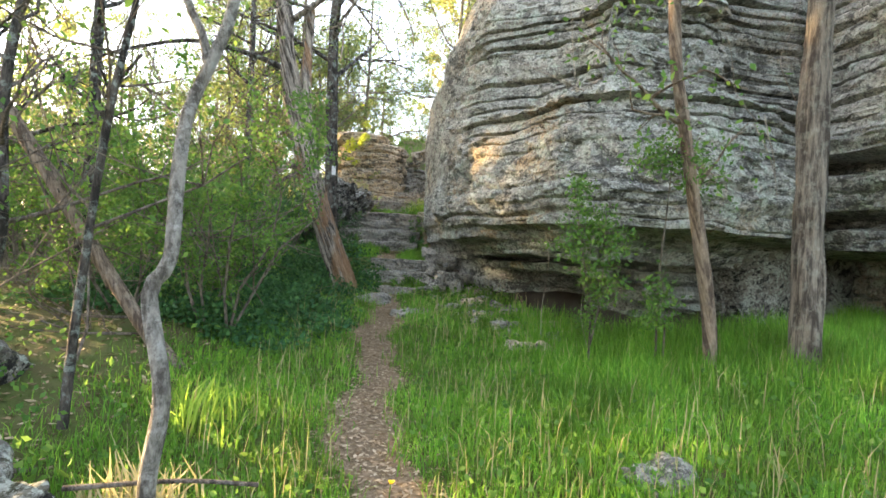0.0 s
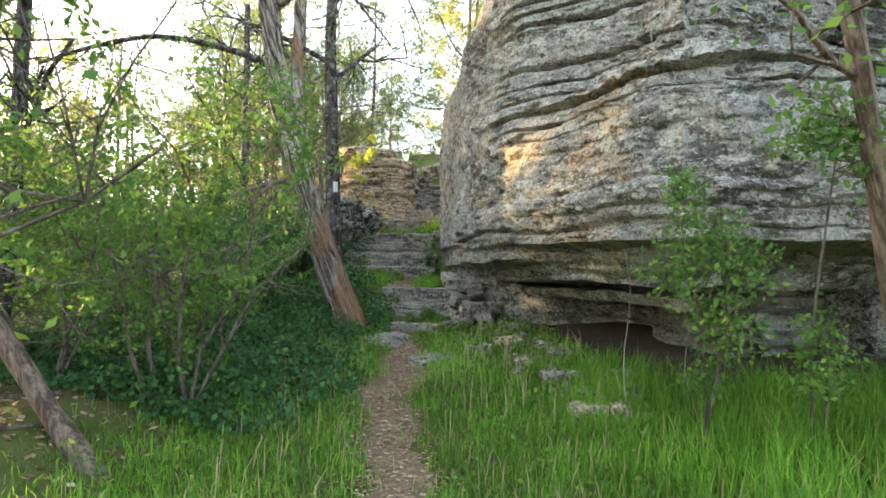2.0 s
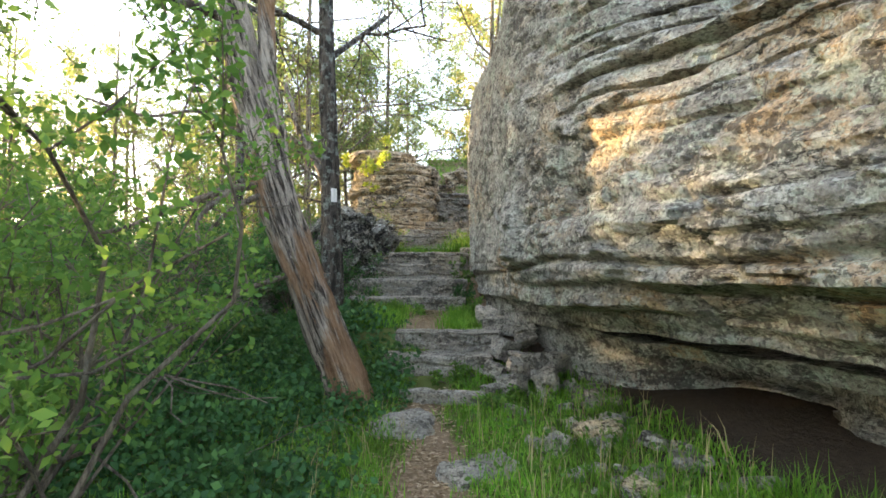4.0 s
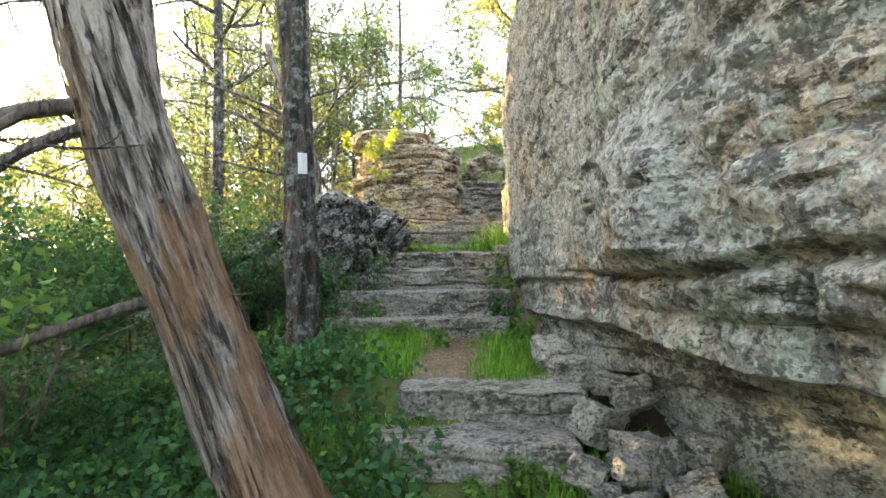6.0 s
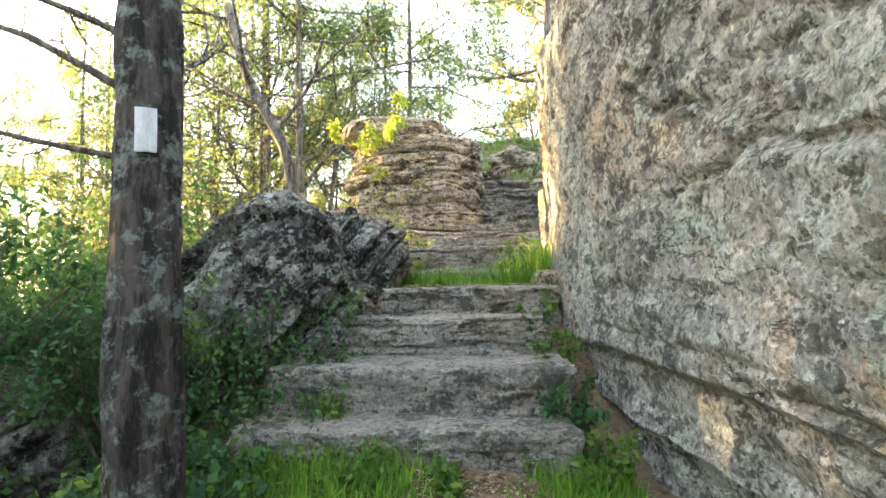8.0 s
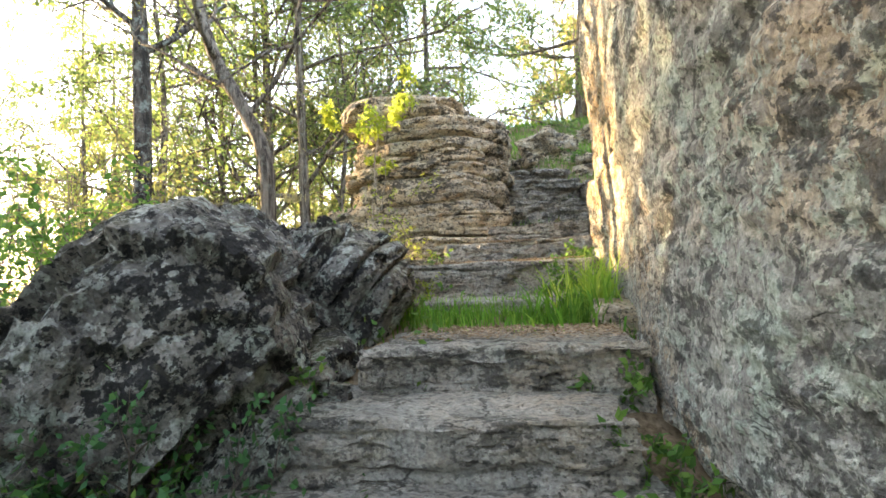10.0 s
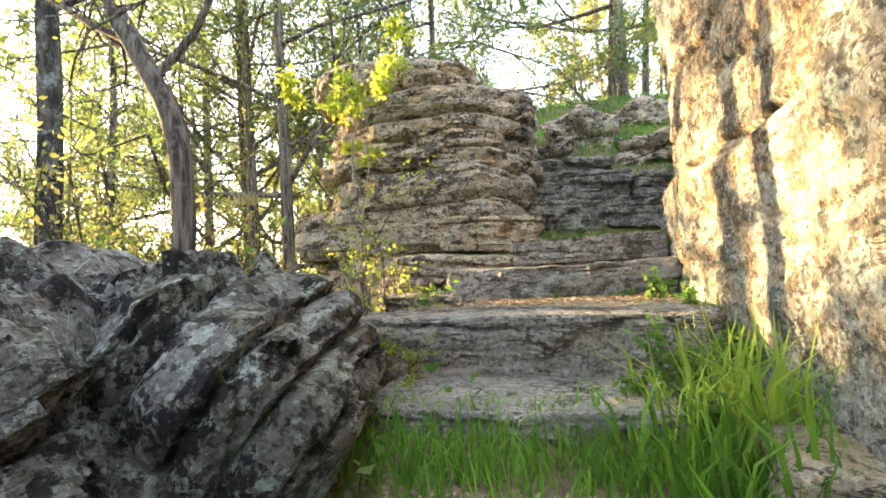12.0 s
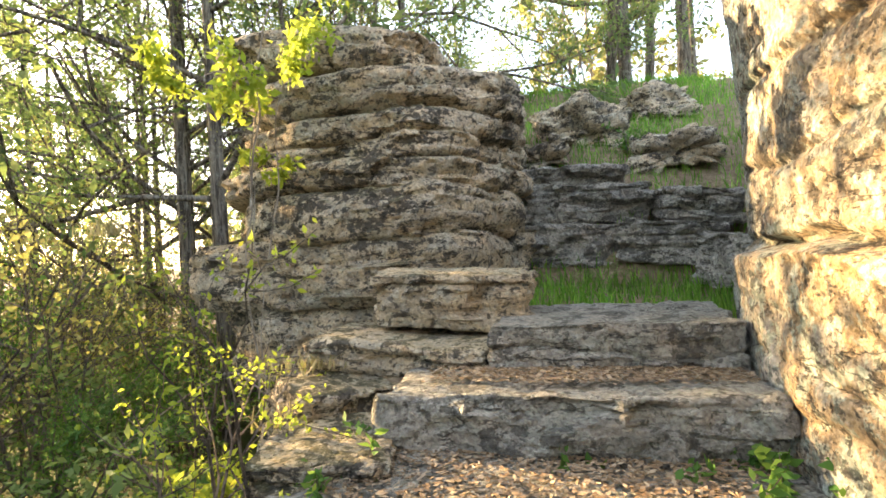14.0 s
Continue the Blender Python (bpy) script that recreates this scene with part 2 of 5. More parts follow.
def bed_ring(cx, cy, z0, z1, hx, hy, seed, lip=0.06, power=2.8):
    """One thick bed of a rock tower: a rounded plan, a bulging broken rim."""
    na, nr = 380, max(10, int(min(z1 - z0, 0.75) / 0.018))
    a, t = np.meshgrid(np.linspace(0, 2 * np.pi, na, endpoint=False), np.linspace(0, 1, nr), indexing="ij")
    reach = (np.abs(np.cos(a) / hx) ** power + np.abs(np.sin(a) / hy) ** power) ** (-1 / power)
    p = np.stack([cx + reach * np.cos(a), cy + reach * np.sin(a), z0 + (z1 - z0) * t], 2).reshape(-1, 3)
    w = p + 0.05 * np.stack([fbm(p * 2.5 + 3 * i, 2, seed + 60 + i) for i in range(3)], 1)
    o = -lip * np.abs(2 * t.ravel() - 1) ** 5 - 0.5 * lip * (1 - t.ravel()) ** 3
    o = o + 0.09 * fbm(p * [1.6, 1.6, 0.9] + seed, 3, seed) + 0.016 * bedding(p, seed + 3, 0.2)
    o = o + 0.06 * facets(w * [2.1, 2.1, 4.5], seed + 70) + 0.03 * facets(w * [6, 6, 10], seed + 80) + 0.012 * facets(w * [16, 16, 20], seed + 90) - 0.03 * cracks(p * [1.6, 1.6, 0.9], seed + 31, 0.03)
    d = np.stack([np.cos(a).ravel(), np.sin(a).ravel(), 0 * o], 1)
    v = p + d * o[:, None]
    v[:, 2] += 0.03 * fbm(p * [1.2, 1.2, 0], 2, seed + 4)
    v = v.reshape(na, nr, 3)
    rings = [v]
    for k, up in ((0.9, 0.012), (0.6, 0.03), (0.25, 0.04), (0.001, 0.04)):
        c = np.array([cx, cy, 0])
        r = c + (v[:, -1] - c) * [k, k, 1]
        r[:, 2] += up
        rings.append(r[:, None])
    low = np.array([cx, cy, 0]) + (v[:, 0] - [cx, cy, 0]) * [0.001, 0.001, 1]
    v = np.concatenate([low[:, None]] + rings, 1)
    n = v.shape[1]
    i, j = np.meshgrid(np.arange(na), np.arange(n - 1), indexing="ij")
    k = (i + 1) % na
    f = np.stack([i * n + j, k * n + j, k * n + j + 1, i * n + j + 1], 2).reshape(-1, 4)
    return v.reshape(-1, 3), f


# ---- materials ----
def material(name):
    m = bpy.data.materials.new(name)
    m.use_nodes = True
    m.node_tree.nodes.clear()
    return m, m.node_tree


class Graph:
    """Short words for building node trees."""

    def __init__(self, tree):
        self.t = tree
        self.co = self.add("ShaderNodeTexCoord").outputs["Object"]
        geo = self.add("ShaderNodeNewGeometry")
        self.pos, self.island, self.normal = geo.outputs["Position"], geo.outputs["Random Per Island"], geo.outputs["Normal"]

    def add(self, kind, **links):
        n = self.t.nodes.new(kind)
        return n

    def put(self, socket, value):
        if hasattr(value, "is_linked"):
            self.t.links.new(value, socket)
        elif isinstance(value, tuple) and len(value) == 3 and socket.type == "RGBA":
            socket.default_value = (*value, 1)
        else:
            socket.default_value = value

    def noise(self, scale, detail=4.0, rough=0.55, warp=0.0, at=None):
        n = self.add("ShaderNodeTexNoise")
        self.put(n.inputs["Vector"], at or self.pos)
        n.inputs["Scale"].default_value, n.inputs["Detail"].default_value = scale, detail
        n.inputs["Roughness"].default_value, n.inputs["Distortion"].default_value = rough, warp
        return n.outputs[0]

    def cells(self, scale, at=None, feature="F1"):
        n = self.add("ShaderNodeTexVoronoi")
        n.feature = feature
        self.put(n.inputs["Vector"], at or self.pos)
        n.inputs["Scale"].default_value = scale
        return n.outputs["Distance"]

    def stretch(self, x, y, z, at=None):
        n = self.add("ShaderNodeMapping")
        self.put(n.inputs["Vector"], at or self.pos)
        n.inputs["Scale"].default_value = (x, y, z)
        return n.outputs[0]

    def ramp(self, fac, *stops):
        n = self.add("ShaderNodeValToRGB")
        self.put(n.inputs[0], fac)
        el = n.color_ramp.elements
        while len(el) < len(stops):
            el.new(0.5)
        for e, (pos, col) in zip(el, stops):
            e.position = pos
            e.color = (*col, 1) if isinstance(col, tuple) else (col, col, col, 1)
        return n.outputs[0]

    def mix(self, fac, a, b, how="MIX"):
        n = self.add("ShaderNodeMix")
        n.data_type, n.blend_type = "RGBA", how
        self.put(n.inputs[0], fac)
        self.put(n.inputs[6], a)
        self.put(n.inputs[7], b)
        return n.outputs[2]

    def maths(self, how, a, b=0.0):
        n = self.add("ShaderNodeMath")
        n.operation = how
        self.put(n.inputs[0], a)
        self.put(n.inputs[1], b)
        return n.outputs[0]

    def bump(self, height, strength=0.5, distance=0.02, under=None):
        n = self.add("ShaderNodeBump")
        n.inputs["Strength"].default_value, n.inputs["Distance"].default_value = strength, distance
        self.put(n.inputs["Height"], height)
        if under:
            self.put(n.inputs["Normal"], under)
        return n.outputs[0]

    def surface(self, colour, rough=0.9, normal=None, spec=0.3):
        b = self.add("ShaderNodeBsdfPrincipled")
        self.put(b.inputs["Base Color"], colour)
        self.put(b.inputs["Roughness"], rough)
        b.inputs["Specular IOR Level"].default_value = spec
        if normal:
            self.put(b.inputs["Normal"], normal)
        return b.outputs[0]

    def end(self, shader):
        o = self.add("ShaderNodeOutputMaterial")
        self.t.links.new(shader, o.inputs[0])


def rock_material(name, pale, mid, dark, ochre=0.25, lichen=0.4, moss=0.0, black=0.5, band=2.6, grey=0.75, rust=(), tilt=0.0):
    """Weathered layered stone with crusts of lichen, black algae and iron stains; rust names places of fresh ochre stone."""
    m, t = material(name)
    g = Graph(t)
    turned = g.add("ShaderNodeMapping")
    turned.inputs["Rotation"].default_value = (0, radians(tilt), 0)
    t.links.new(g.pos, turned.inputs["Vector"])
    flat = g.stretch(0.8, 0.8, band, turned.outputs[0])
    seam = g.stretch(0.8, 0.8, 3.2, turned.outputs[0])
    col = g.mix(g.ramp(g.noise(2.4, 10, 0.72, 0, flat), (0.36, 0.0), (0.64, 1.0)), mid, pale)
    # iron stains, in bands
    iron = g.ramp(g.noise(0.8, 6, 0.65, 0, flat), (0.53, 0.0), (0.66, 1.0))
    col = g.mix(g.maths("MULTIPLY", iron, ochre), col, (0.44, 0.27, 0.12))
    # grey weathering skin, broken up
    col = g.mix(g.maths("MULTIPLY", g.ramp(g.noise(7.5, 6, 0.66), (0.47, 0.0), (0.54, 1.0)), grey), col, (0.21, 0.205, 0.185))
    # places where the skin has broken away
    for x, y, z, r in rust:
        far = g.add("ShaderNodeVectorMath")
        far.operation = "DISTANCE"
        t.links.new(g.pos, far.inputs[0])
        far.inputs[1].default_value = (x, y, z)
        spot = g.maths("ADD", g.maths("DIVIDE", far.outputs["Value"], r), g.maths("MULTIPLY", g.maths("SUBTRACT", g.noise(4.5, 8, 0.7), 0.5), 3.2))
        col = g.mix(g.maths("MULTIPLY", g.ramp(spot, (0.55, 1.0), (1.0, 0.0)), 0.55), col, g.mix(g.noise(9, 6, 0.7), (0.34, 0.21, 0.10), (0.52, 0.37, 0.20)))
    # pale grey-green plates of lichen, ragged, at two sizes
    wide = g.ramp(g.noise(6.0, 6, 0.66), (0.525, 0.0), (0.54, 1.0))
    small = g.ramp(g.noise(24, 4, 0.62), (0.55, 0.0), (0.57, 1.0))
    crust = g.maths("MAXIMUM", g.maths("MULTIPLY", wide, g.ramp(g.noise(40, 3, 0.6), (0.40, 0.3), (0.48, 1.0))), g.maths("MULTIPLY", small, 0.8))
    tint = g.mix(g.ramp(g.noise(1.3, 5, 0.65), (0.46, 0.0), (0.56, 1.0)), (0.44, 0.45, 0.40), (0.40, 0.465, 0.39))
    col = g.mix(g.maths("MULTIPLY", crust, lichen), col, tint)
    # black crusts: drifts with ragged edges, and specks
    drift = g.ramp(g.maths("ADD", g.noise(7.5, 6, 0.66, 0, flat), g.maths("MULTIPLY", g.maths("SUBTRACT", g.noise(1.1, 4, 0.6), 0.5), 0.5)), (0.545, 0.0), (0.56, 1.0))
    drift = g.maths("MULTIPLY", drift, g.ramp(g.noise(30, 4, 0.6), (0.40, 0.2), (0.47, 1.0)))
    specks = g.ramp(g.noise(28, 4, 0.62), (0.575, 0.0), (0.595, 1.0))
    soot = g.maths("MAXIMUM", drift, g.maths("MULTIPLY", specks, 0.85))
    col = g.mix(g.maths("MULTIPLY", soot, black), col, dark)
    # thin fissures along the beds
    line = g.maths("ABSOLUTE", g.maths("SUBTRACT", g.noise(1.5, 6, 0.62, 0, seam), 0.5))
    split = g.ramp(line, (0.003, 1.0), (0.010, 0.0))
    split = g.maths("MULTIPLY", split, g.ramp(g.noise(2.3, 4, 0.6), (0.48, 0.0), (0.56, 1.0)))
    col = g.mix(g.maths("MULTIPLY", split, 0.8), col, (0.03, 0.028, 0.025))
    # weathered pits, in drifts
    pits = g.ramp(g.noise(34, 4, 0.6, 0, flat), (0.60, 0.0), (0.66, 1.0))
    pits = g.maths("MULTIPLY", pits, g.ramp(g.noise(3.1, 5, 0.65), (0.44, 0.0), (0.56, 1.0)))
    col = g.mix(g.maths("MULTIPLY", pits, 0.8), col, (0.045, 0.042, 0.038))
    fine = g.noise(55, 4, 0.62)
    col = g.mix(0.6, col, g.mix(g.ramp(fine, (0.32, 0.0), (0.68, 1.0)), (0.2, 0.2, 0.2), (0.8, 0.8, 0.8)), "OVERLAY")
    if moss:
        up = g.add("ShaderNodeSeparateXYZ")
        t.links.new(g.normal, up.inputs[0])
        top = g.ramp(g.maths("MULTIPLY", up.outputs[2], g.noise(7, 5, 0.7)), (0.33, 0.0), (0.5, 1.0))
        col = g.mix(g.maths("MULTIPLY", top, moss), col, (0.20, 0.19, 0.05))
    wob = g.add("ShaderNodeTexNoise")
    wob.inputs["Scale"].default_value, wob.inputs["Detail"].default_value = 5.0, 4.0
    t.links.new(g.pos, wob.inputs["Vector"])
    bent = g.add("ShaderNodeVectorMath")
    bent.operation = "MULTIPLY_ADD"
    t.links.new(wob.outputs["Color"], bent.inputs[0])
    bent.inputs[1].default_value = (0.3, 0.3, 0.3)
    t.links.new(flat, bent.inputs[2])
    n0 = g.bump(g.cells(13, bent.outputs[0]), 0.35, 0.03)
    n1 = g.bump(g.noise(17, 6, 0.66), 1.0, 0.045, n0)
    n2 = g.bump(g.mix(g.maths("MAXIMUM", split, pits), fine, (0.0, 0.0, 0.0)), 0.9, 0.018, n1)
    n3 = g.bump(g.noise(5, 8, 0.7, 0, seam), 0.3, 0.03, n2)
    n4 = g.bump(crust, 0.5, 0.012, n3)
    g.end(g.surface(col, 0.93, n4, 0.2))
    return m


def leaf_material(name, a, b, c, glow=0.45, drift=0.25):
    m, t = material(name)
    g = Graph(t)
    col = g.ramp(g.island, (0.0, a), (0.55, b), (1.0, c))
    col = g.mix(drift, col, g.mix(g.ramp(g.noise(1.6, 4, 0.6), (0.35, 0.0), (0.65, 1.0)), (0.25, 0.25, 0.25), (0.75, 0.75, 0.75)), "OVERLAY")
    tr = g.add("ShaderNodeBsdfTranslucent")
    g.put(tr.inputs[0], g.mix(0.5, col, (0.20, 0.30, 0.06), "SCREEN"))
    mx = g.add("ShaderNodeMixShader")
    mx.inputs[0].default_value = glow
    t.links.new(g.surface(col, 0.65, None, 0.22), mx.inputs[1])
    t.links.new(tr.outputs[0], mx.inputs[2])
    g.end(mx.outputs[0])
    return m


def bark_material(name, pale, dark, patch, amount=0.4, grain=(14, 14, 1.4), wood=None, lean=0.0):
    m, t = material(name)
    g = Graph(t)
    turned = g.add("ShaderNodeMapping")
    turned.inputs["Rotation"].default_value = (0, radians(lean), 0)
    t.links.new(g.pos, turned.inputs["Vector"])
    along = turned.outputs[0]
    fib = g.noise(1.6, 8, 0.72, 0, g.stretch(*grain, along))
    col = g.mix(g.ramp(fib, (0.43, 0.0), (0.57, 1.0)), dark, pale)
    sp = g.ramp(g.noise(11, 8, 0.75), (0.52, 0.0), (0.60, 1.0))
    col = g.mix(g.maths("MULTIPLY", sp, amount), col, patch)
    if wood:
        bare = g.ramp(g.noise(1.1, 6, 0.65, 0, g.stretch(2.2, 2.2, 0.5, along)), (0.535, 0.0), (0.58, 1.0))
        col = g.mix(g.maths("MULTIPLY", bare, 0.8), col, g.mix(fib, (0.16, 0.08, 0.045), wood))
    fine = g.noise(50, 6, 0.75, 0, g.stretch(1, 1, 0.35, along))
    col = g.mix(0.5, col, g.mix(g.ramp(fine, (0.3, 0.0), (0.7, 1.0)), (0.2, 0.2, 0.2), (0.8, 0.8, 0.8)), "OVERLAY")
    n1 = g.bump(fib, 1.0, 0.05)
    n2 = g.bump(fine, 0.7, 0.012, n1)
    g.end(g.surface(col, 0.92, n2, 0.2))
    return m


RUST = ((0.42, 6.35, 2.45, 0.34), (0.75, 5.5, 3.0, 0.6), (0.75, 5.35, 2.35, 0.3), (0.9, 5.3, 1.45, 0.3), (0.45, 6.2, 1.40, 0.22), (-0.05, 7.9, 1.62, 0.34), (-0.12, 8.7, 1.70, 0.22), (-0.42, 13.2, 2.6, 0.7), (-0.4, 13.9, 3.3, 0.8), (-0.42, 13.0, 3.5, 0.7), (-0.40, 12.5, 3.0, 0.45), (0.9, 6.9, 1.14, 0.2))
ROCK = rock_material("weathered_sandstone", (0.44, 0.43, 0.385), (0.225, 0.22, 0.195), (0.032, 0.031, 0.029), 0.4, 0.65, 0.0, 0.7, 1.3, 0.7, RUST)
ROCK_DARK = rock_material("lichened_boulder_stone", (0.24, 0.22, 0.19), (0.085, 0.078, 0.068), (0.022, 0.021, 0.02), 0.15, 0.55, 0.15, 0.97, 1.4, 0.35, (), 40)
ROCK_WARM = rock_material("warm_layered_stone", (0.56, 0.445, 0.305), (0.33, 0.255, 0.165), (0.035, 0.032, 0.028), 0.5, 0.25, 0.2, 0.85, 1.8, 0.35)
STEP = rock_material("step_stone", (0.39, 0.355, 0.30), (0.22, 0.20, 0.168), (0.035, 0.033, 0.03), 0.2, 0.16, 0.05, 0.65, 1.2, 0.55)
LEAF = leaf_material("spring_leaves", (0.035, 0.10, 0.02), (0.065, 0.16, 0.03), (0.15, 0.25, 0.045), 0.38)
LEAF_YELLOW = leaf_material("young_yellow_leaves", (0.20, 0.27, 0.03), (0.30, 0.36, 0.035), (0.40, 0.42, 0.05), 0.55)
LEAF_DARK = leaf_material("ivy_leaves", (0.015, 0.06, 0.022), (0.028, 0.10, 0.03), (0.06, 0.15, 0.04), 0.18)
NEEDLE = leaf_material("pine_needles", (0.06, 0.10, 0.045), (0.10, 0.145, 0.06), (0.18, 0.20, 0.08), 0.5)
LEAF_SOFT = leaf_material("pale_young_leaves", (0.11, 0.17, 0.05), (0.17, 0.23, 0.07), (0.24, 0.29, 0.10), 0.45)
BUD = leaf_material("tan_buds", (0.20, 0.17, 0.07), (0.26, 0.22, 0.08), (0.20, 0.25, 0.07), 0.42)
GRASS = leaf_material("meadow_grass", (0.045, 0.15, 0.012), (0.09, 0.25, 0.022), (0.22, 0.38, 0.05), 0.45, 0.8)
STRAW = leaf_material("dry_grass", (0.30, 0.24, 0.12), (0.36, 0.30, 0.16), (0.25, 0.21, 0.10), 0.3)
LITTER = leaf_material("dead_leaves", (0.14, 0.085, 0.045), (0.26, 0.18, 0.11), (0.42, 0.33, 0.22), 0.05)
BARK = bark_material("grey_bark", (0.20, 0.17, 0.135), (0.05, 0.04, 0.032), (0.28, 0.28, 0.23), 0.35)
BARK_DARK = bark_material("dark_lichened_bark", (0.095, 0.08, 0.068), (0.022, 0.019, 0.016), (0.30, 0.35, 0.31), 0.5, (9, 9, 2.2))
BARK_PALE = bark_material("pale_smooth_bark", (0.27, 0.25, 0.22), (0.08, 0.07, 0.06), (0.38, 0.37, 0.34), 0.6, (9, 9, 4))
BARK_CEDAR = bark_material("shredding_cedar_bark", (0.42, 0.36, 0.305), (0.045, 0.036, 0.03), (0.30, 0.29, 0.26), 0.25, (15, 15, 0.7), (0.40, 0.24, 0.13), 20)
BARK_DEAD = bark_material("bare_dead_wood", (0.27, 0.205, 0.15), (0.085, 0.06, 0.045), (0.32, 0.28, 0.23), 0.3, (14, 14, 1.4), None, 14)
TWIG = bark_material("twig_bark", (0.20, 0.165, 0.13), (0.075, 0.06, 0.05), (0.27, 0.26, 0.23), 0.3)
VINE = bark_material("dry_vine", (0.36, 0.31, 0.25), (0.17, 0.14, 0.11), (0.42, 0.39, 0.34), 0.3)
PAINT = bark_material("white_trail_paint", (0.80, 0.80, 0.78), (0.62, 0.62, 0.60), (0.5, 0.5, 0.47), 0.25)


def ground_material():
    m, t = material("forest_ground")
    g = Graph(t)
    at = g.add("ShaderNodeAttribute")
    at.attribute_name = "bare"
    litter = g.mix(g.ramp(g.noise(28, 8, 0.75), (0.35, 0.0), (0.65, 1.0)), (0.08, 0.05, 0.025), (0.36, 0.27, 0.175))
    litter = g.mix(g.ramp(g.noise(3, 5, 0.6), (0.4, 0.0), (0.65, 1.0)), litter, (0.19, 0.14, 0.09))
    green = g.mix(g.noise(12, 6, 0.7), (0.045, 0.075, 0.015), (0.11, 0.12, 0.04))
    green = g.mix(g.ramp(g.noise(1.3, 5, 0.6), (0.5, 0.0), (0.68, 1.0)), green, (0.12, 0.09, 0.05))
    edge = g.maths("ADD", at.outputs["Fac"], g.maths("MULTIPLY", g.maths("SUBTRACT", g.noise(8, 6, 0.7), 0.5), 0.9))
    col = g.mix(g.ramp(edge, (0.38, 0.0), (0.55, 1.0)), green, litter)
    # bare earth under the ledge, darkened to paint in the recess's shade
    shade_at = g.add("ShaderNodeAttribute")
    shade_at.attribute_name = "ledge_shade"
    shade_edge = g.maths("ADD", shade_at.outputs["Fac"], g.maths("MULTIPLY", g.maths("SUBTRACT", g.noise(6, 6, 0.7), 0.5), 0.8))
    col = g.mix(g.ramp(shade_edge, (0.35, 0.0), (0.6, 1.0)), col, g.mix(g.noise(24, 6, 0.7), (0.03, 0.023, 0.018), (0.10, 0.075, 0.055)))
    n1 = g.bump(g.noise(22, 8, 0.7), 0.8, 0.04)
    n2 = g.bump(g.cells(45), 0.4, 0.012, n1)
    g.end(g.surface(col, 0.95, n2, 0.15))
    return m


GROUND = ground_material()


# ---- the ground ----
PATH_Y = [-60, -6, 0, 2.5, 5.0, 6.7, 7.3, 8.0, 8.5, 8.8, 10.0, 10.25, 10.6, 11.0, 11.5, 12.2, 13.1, 14.0, 14.5, 16.0, 16.3, 17.4, 20, 24, 60, 900]
PATH_Z = [-1.5, -0.1, -0.05, 0.04, 0.24, 0.48, 0.57, 0.66, 0.80, 1.02, 1.20, 1.22, 1.40, 1.60, 1.80, 2.03, 2.12, 2.36, 2.62, 2.84, 3.20, 4.0, 5.3, 5.8, 6.5, 12.0]
LOW_Y = [-60, -6, 0, 3, 6, 8, 10, 13, 16, 22, 60, 900]
LOW_Z = [-1.5, -0.1, 0.0, 0.2, 0.5, 0.68, 0.85, 0.80, 0.75, 0.6, -0.5, -4.0]


def path_x(y):
    return np.interp(y, [-5, 0, 2.7, 4.2, 6.7, 8, 10, 12, 15], [0.1, -0.08, -0.30, -0.52, -0.70, -0.75, -0.95, -1.15, -1.0])


def ground_z(x, y):
    x, y = np.asarray(x, float), np.asarray(y, float)
    up, low = np.interp(y, PATH_Y, PATH_Z), np.interp(y, LOW_Y, LOW_Z)
    edge = np.interp(y, [0, 8, 10, 13, 14.5, 16], [-1.6, -2.1, -2.3, -2.2, -2.0, -1.9])
    z = low + (up - low) * step01(-0.9, 0.1, x - edge)
    z = z + 0.13 * np.clip(x - 0.1, 0, 3) * step01(9, 7, y) * step01(-3, 3, y)
    z = z + 0.05 * np.clip(-1.5 - x, 0, 3) * step01(11, 6, y)
    p = np.stack([x.ravel(), y.ravel(), 0 * x.ravel()], 1)
    near = step01(40, 15, np.hypot(x, y - 8))
    bump = (0.07 * fbm(p * 0.7, 3, 40) + 0.02 * fbm(p * 4, 3, 41)).reshape(x.shape)
    lane = np.exp(-((x - path_x(y)) / 0.35) ** 2) * step01(8, 6, y)
    return z + bump * near * (1 - 0.6 * lane) - 0.04 * lane


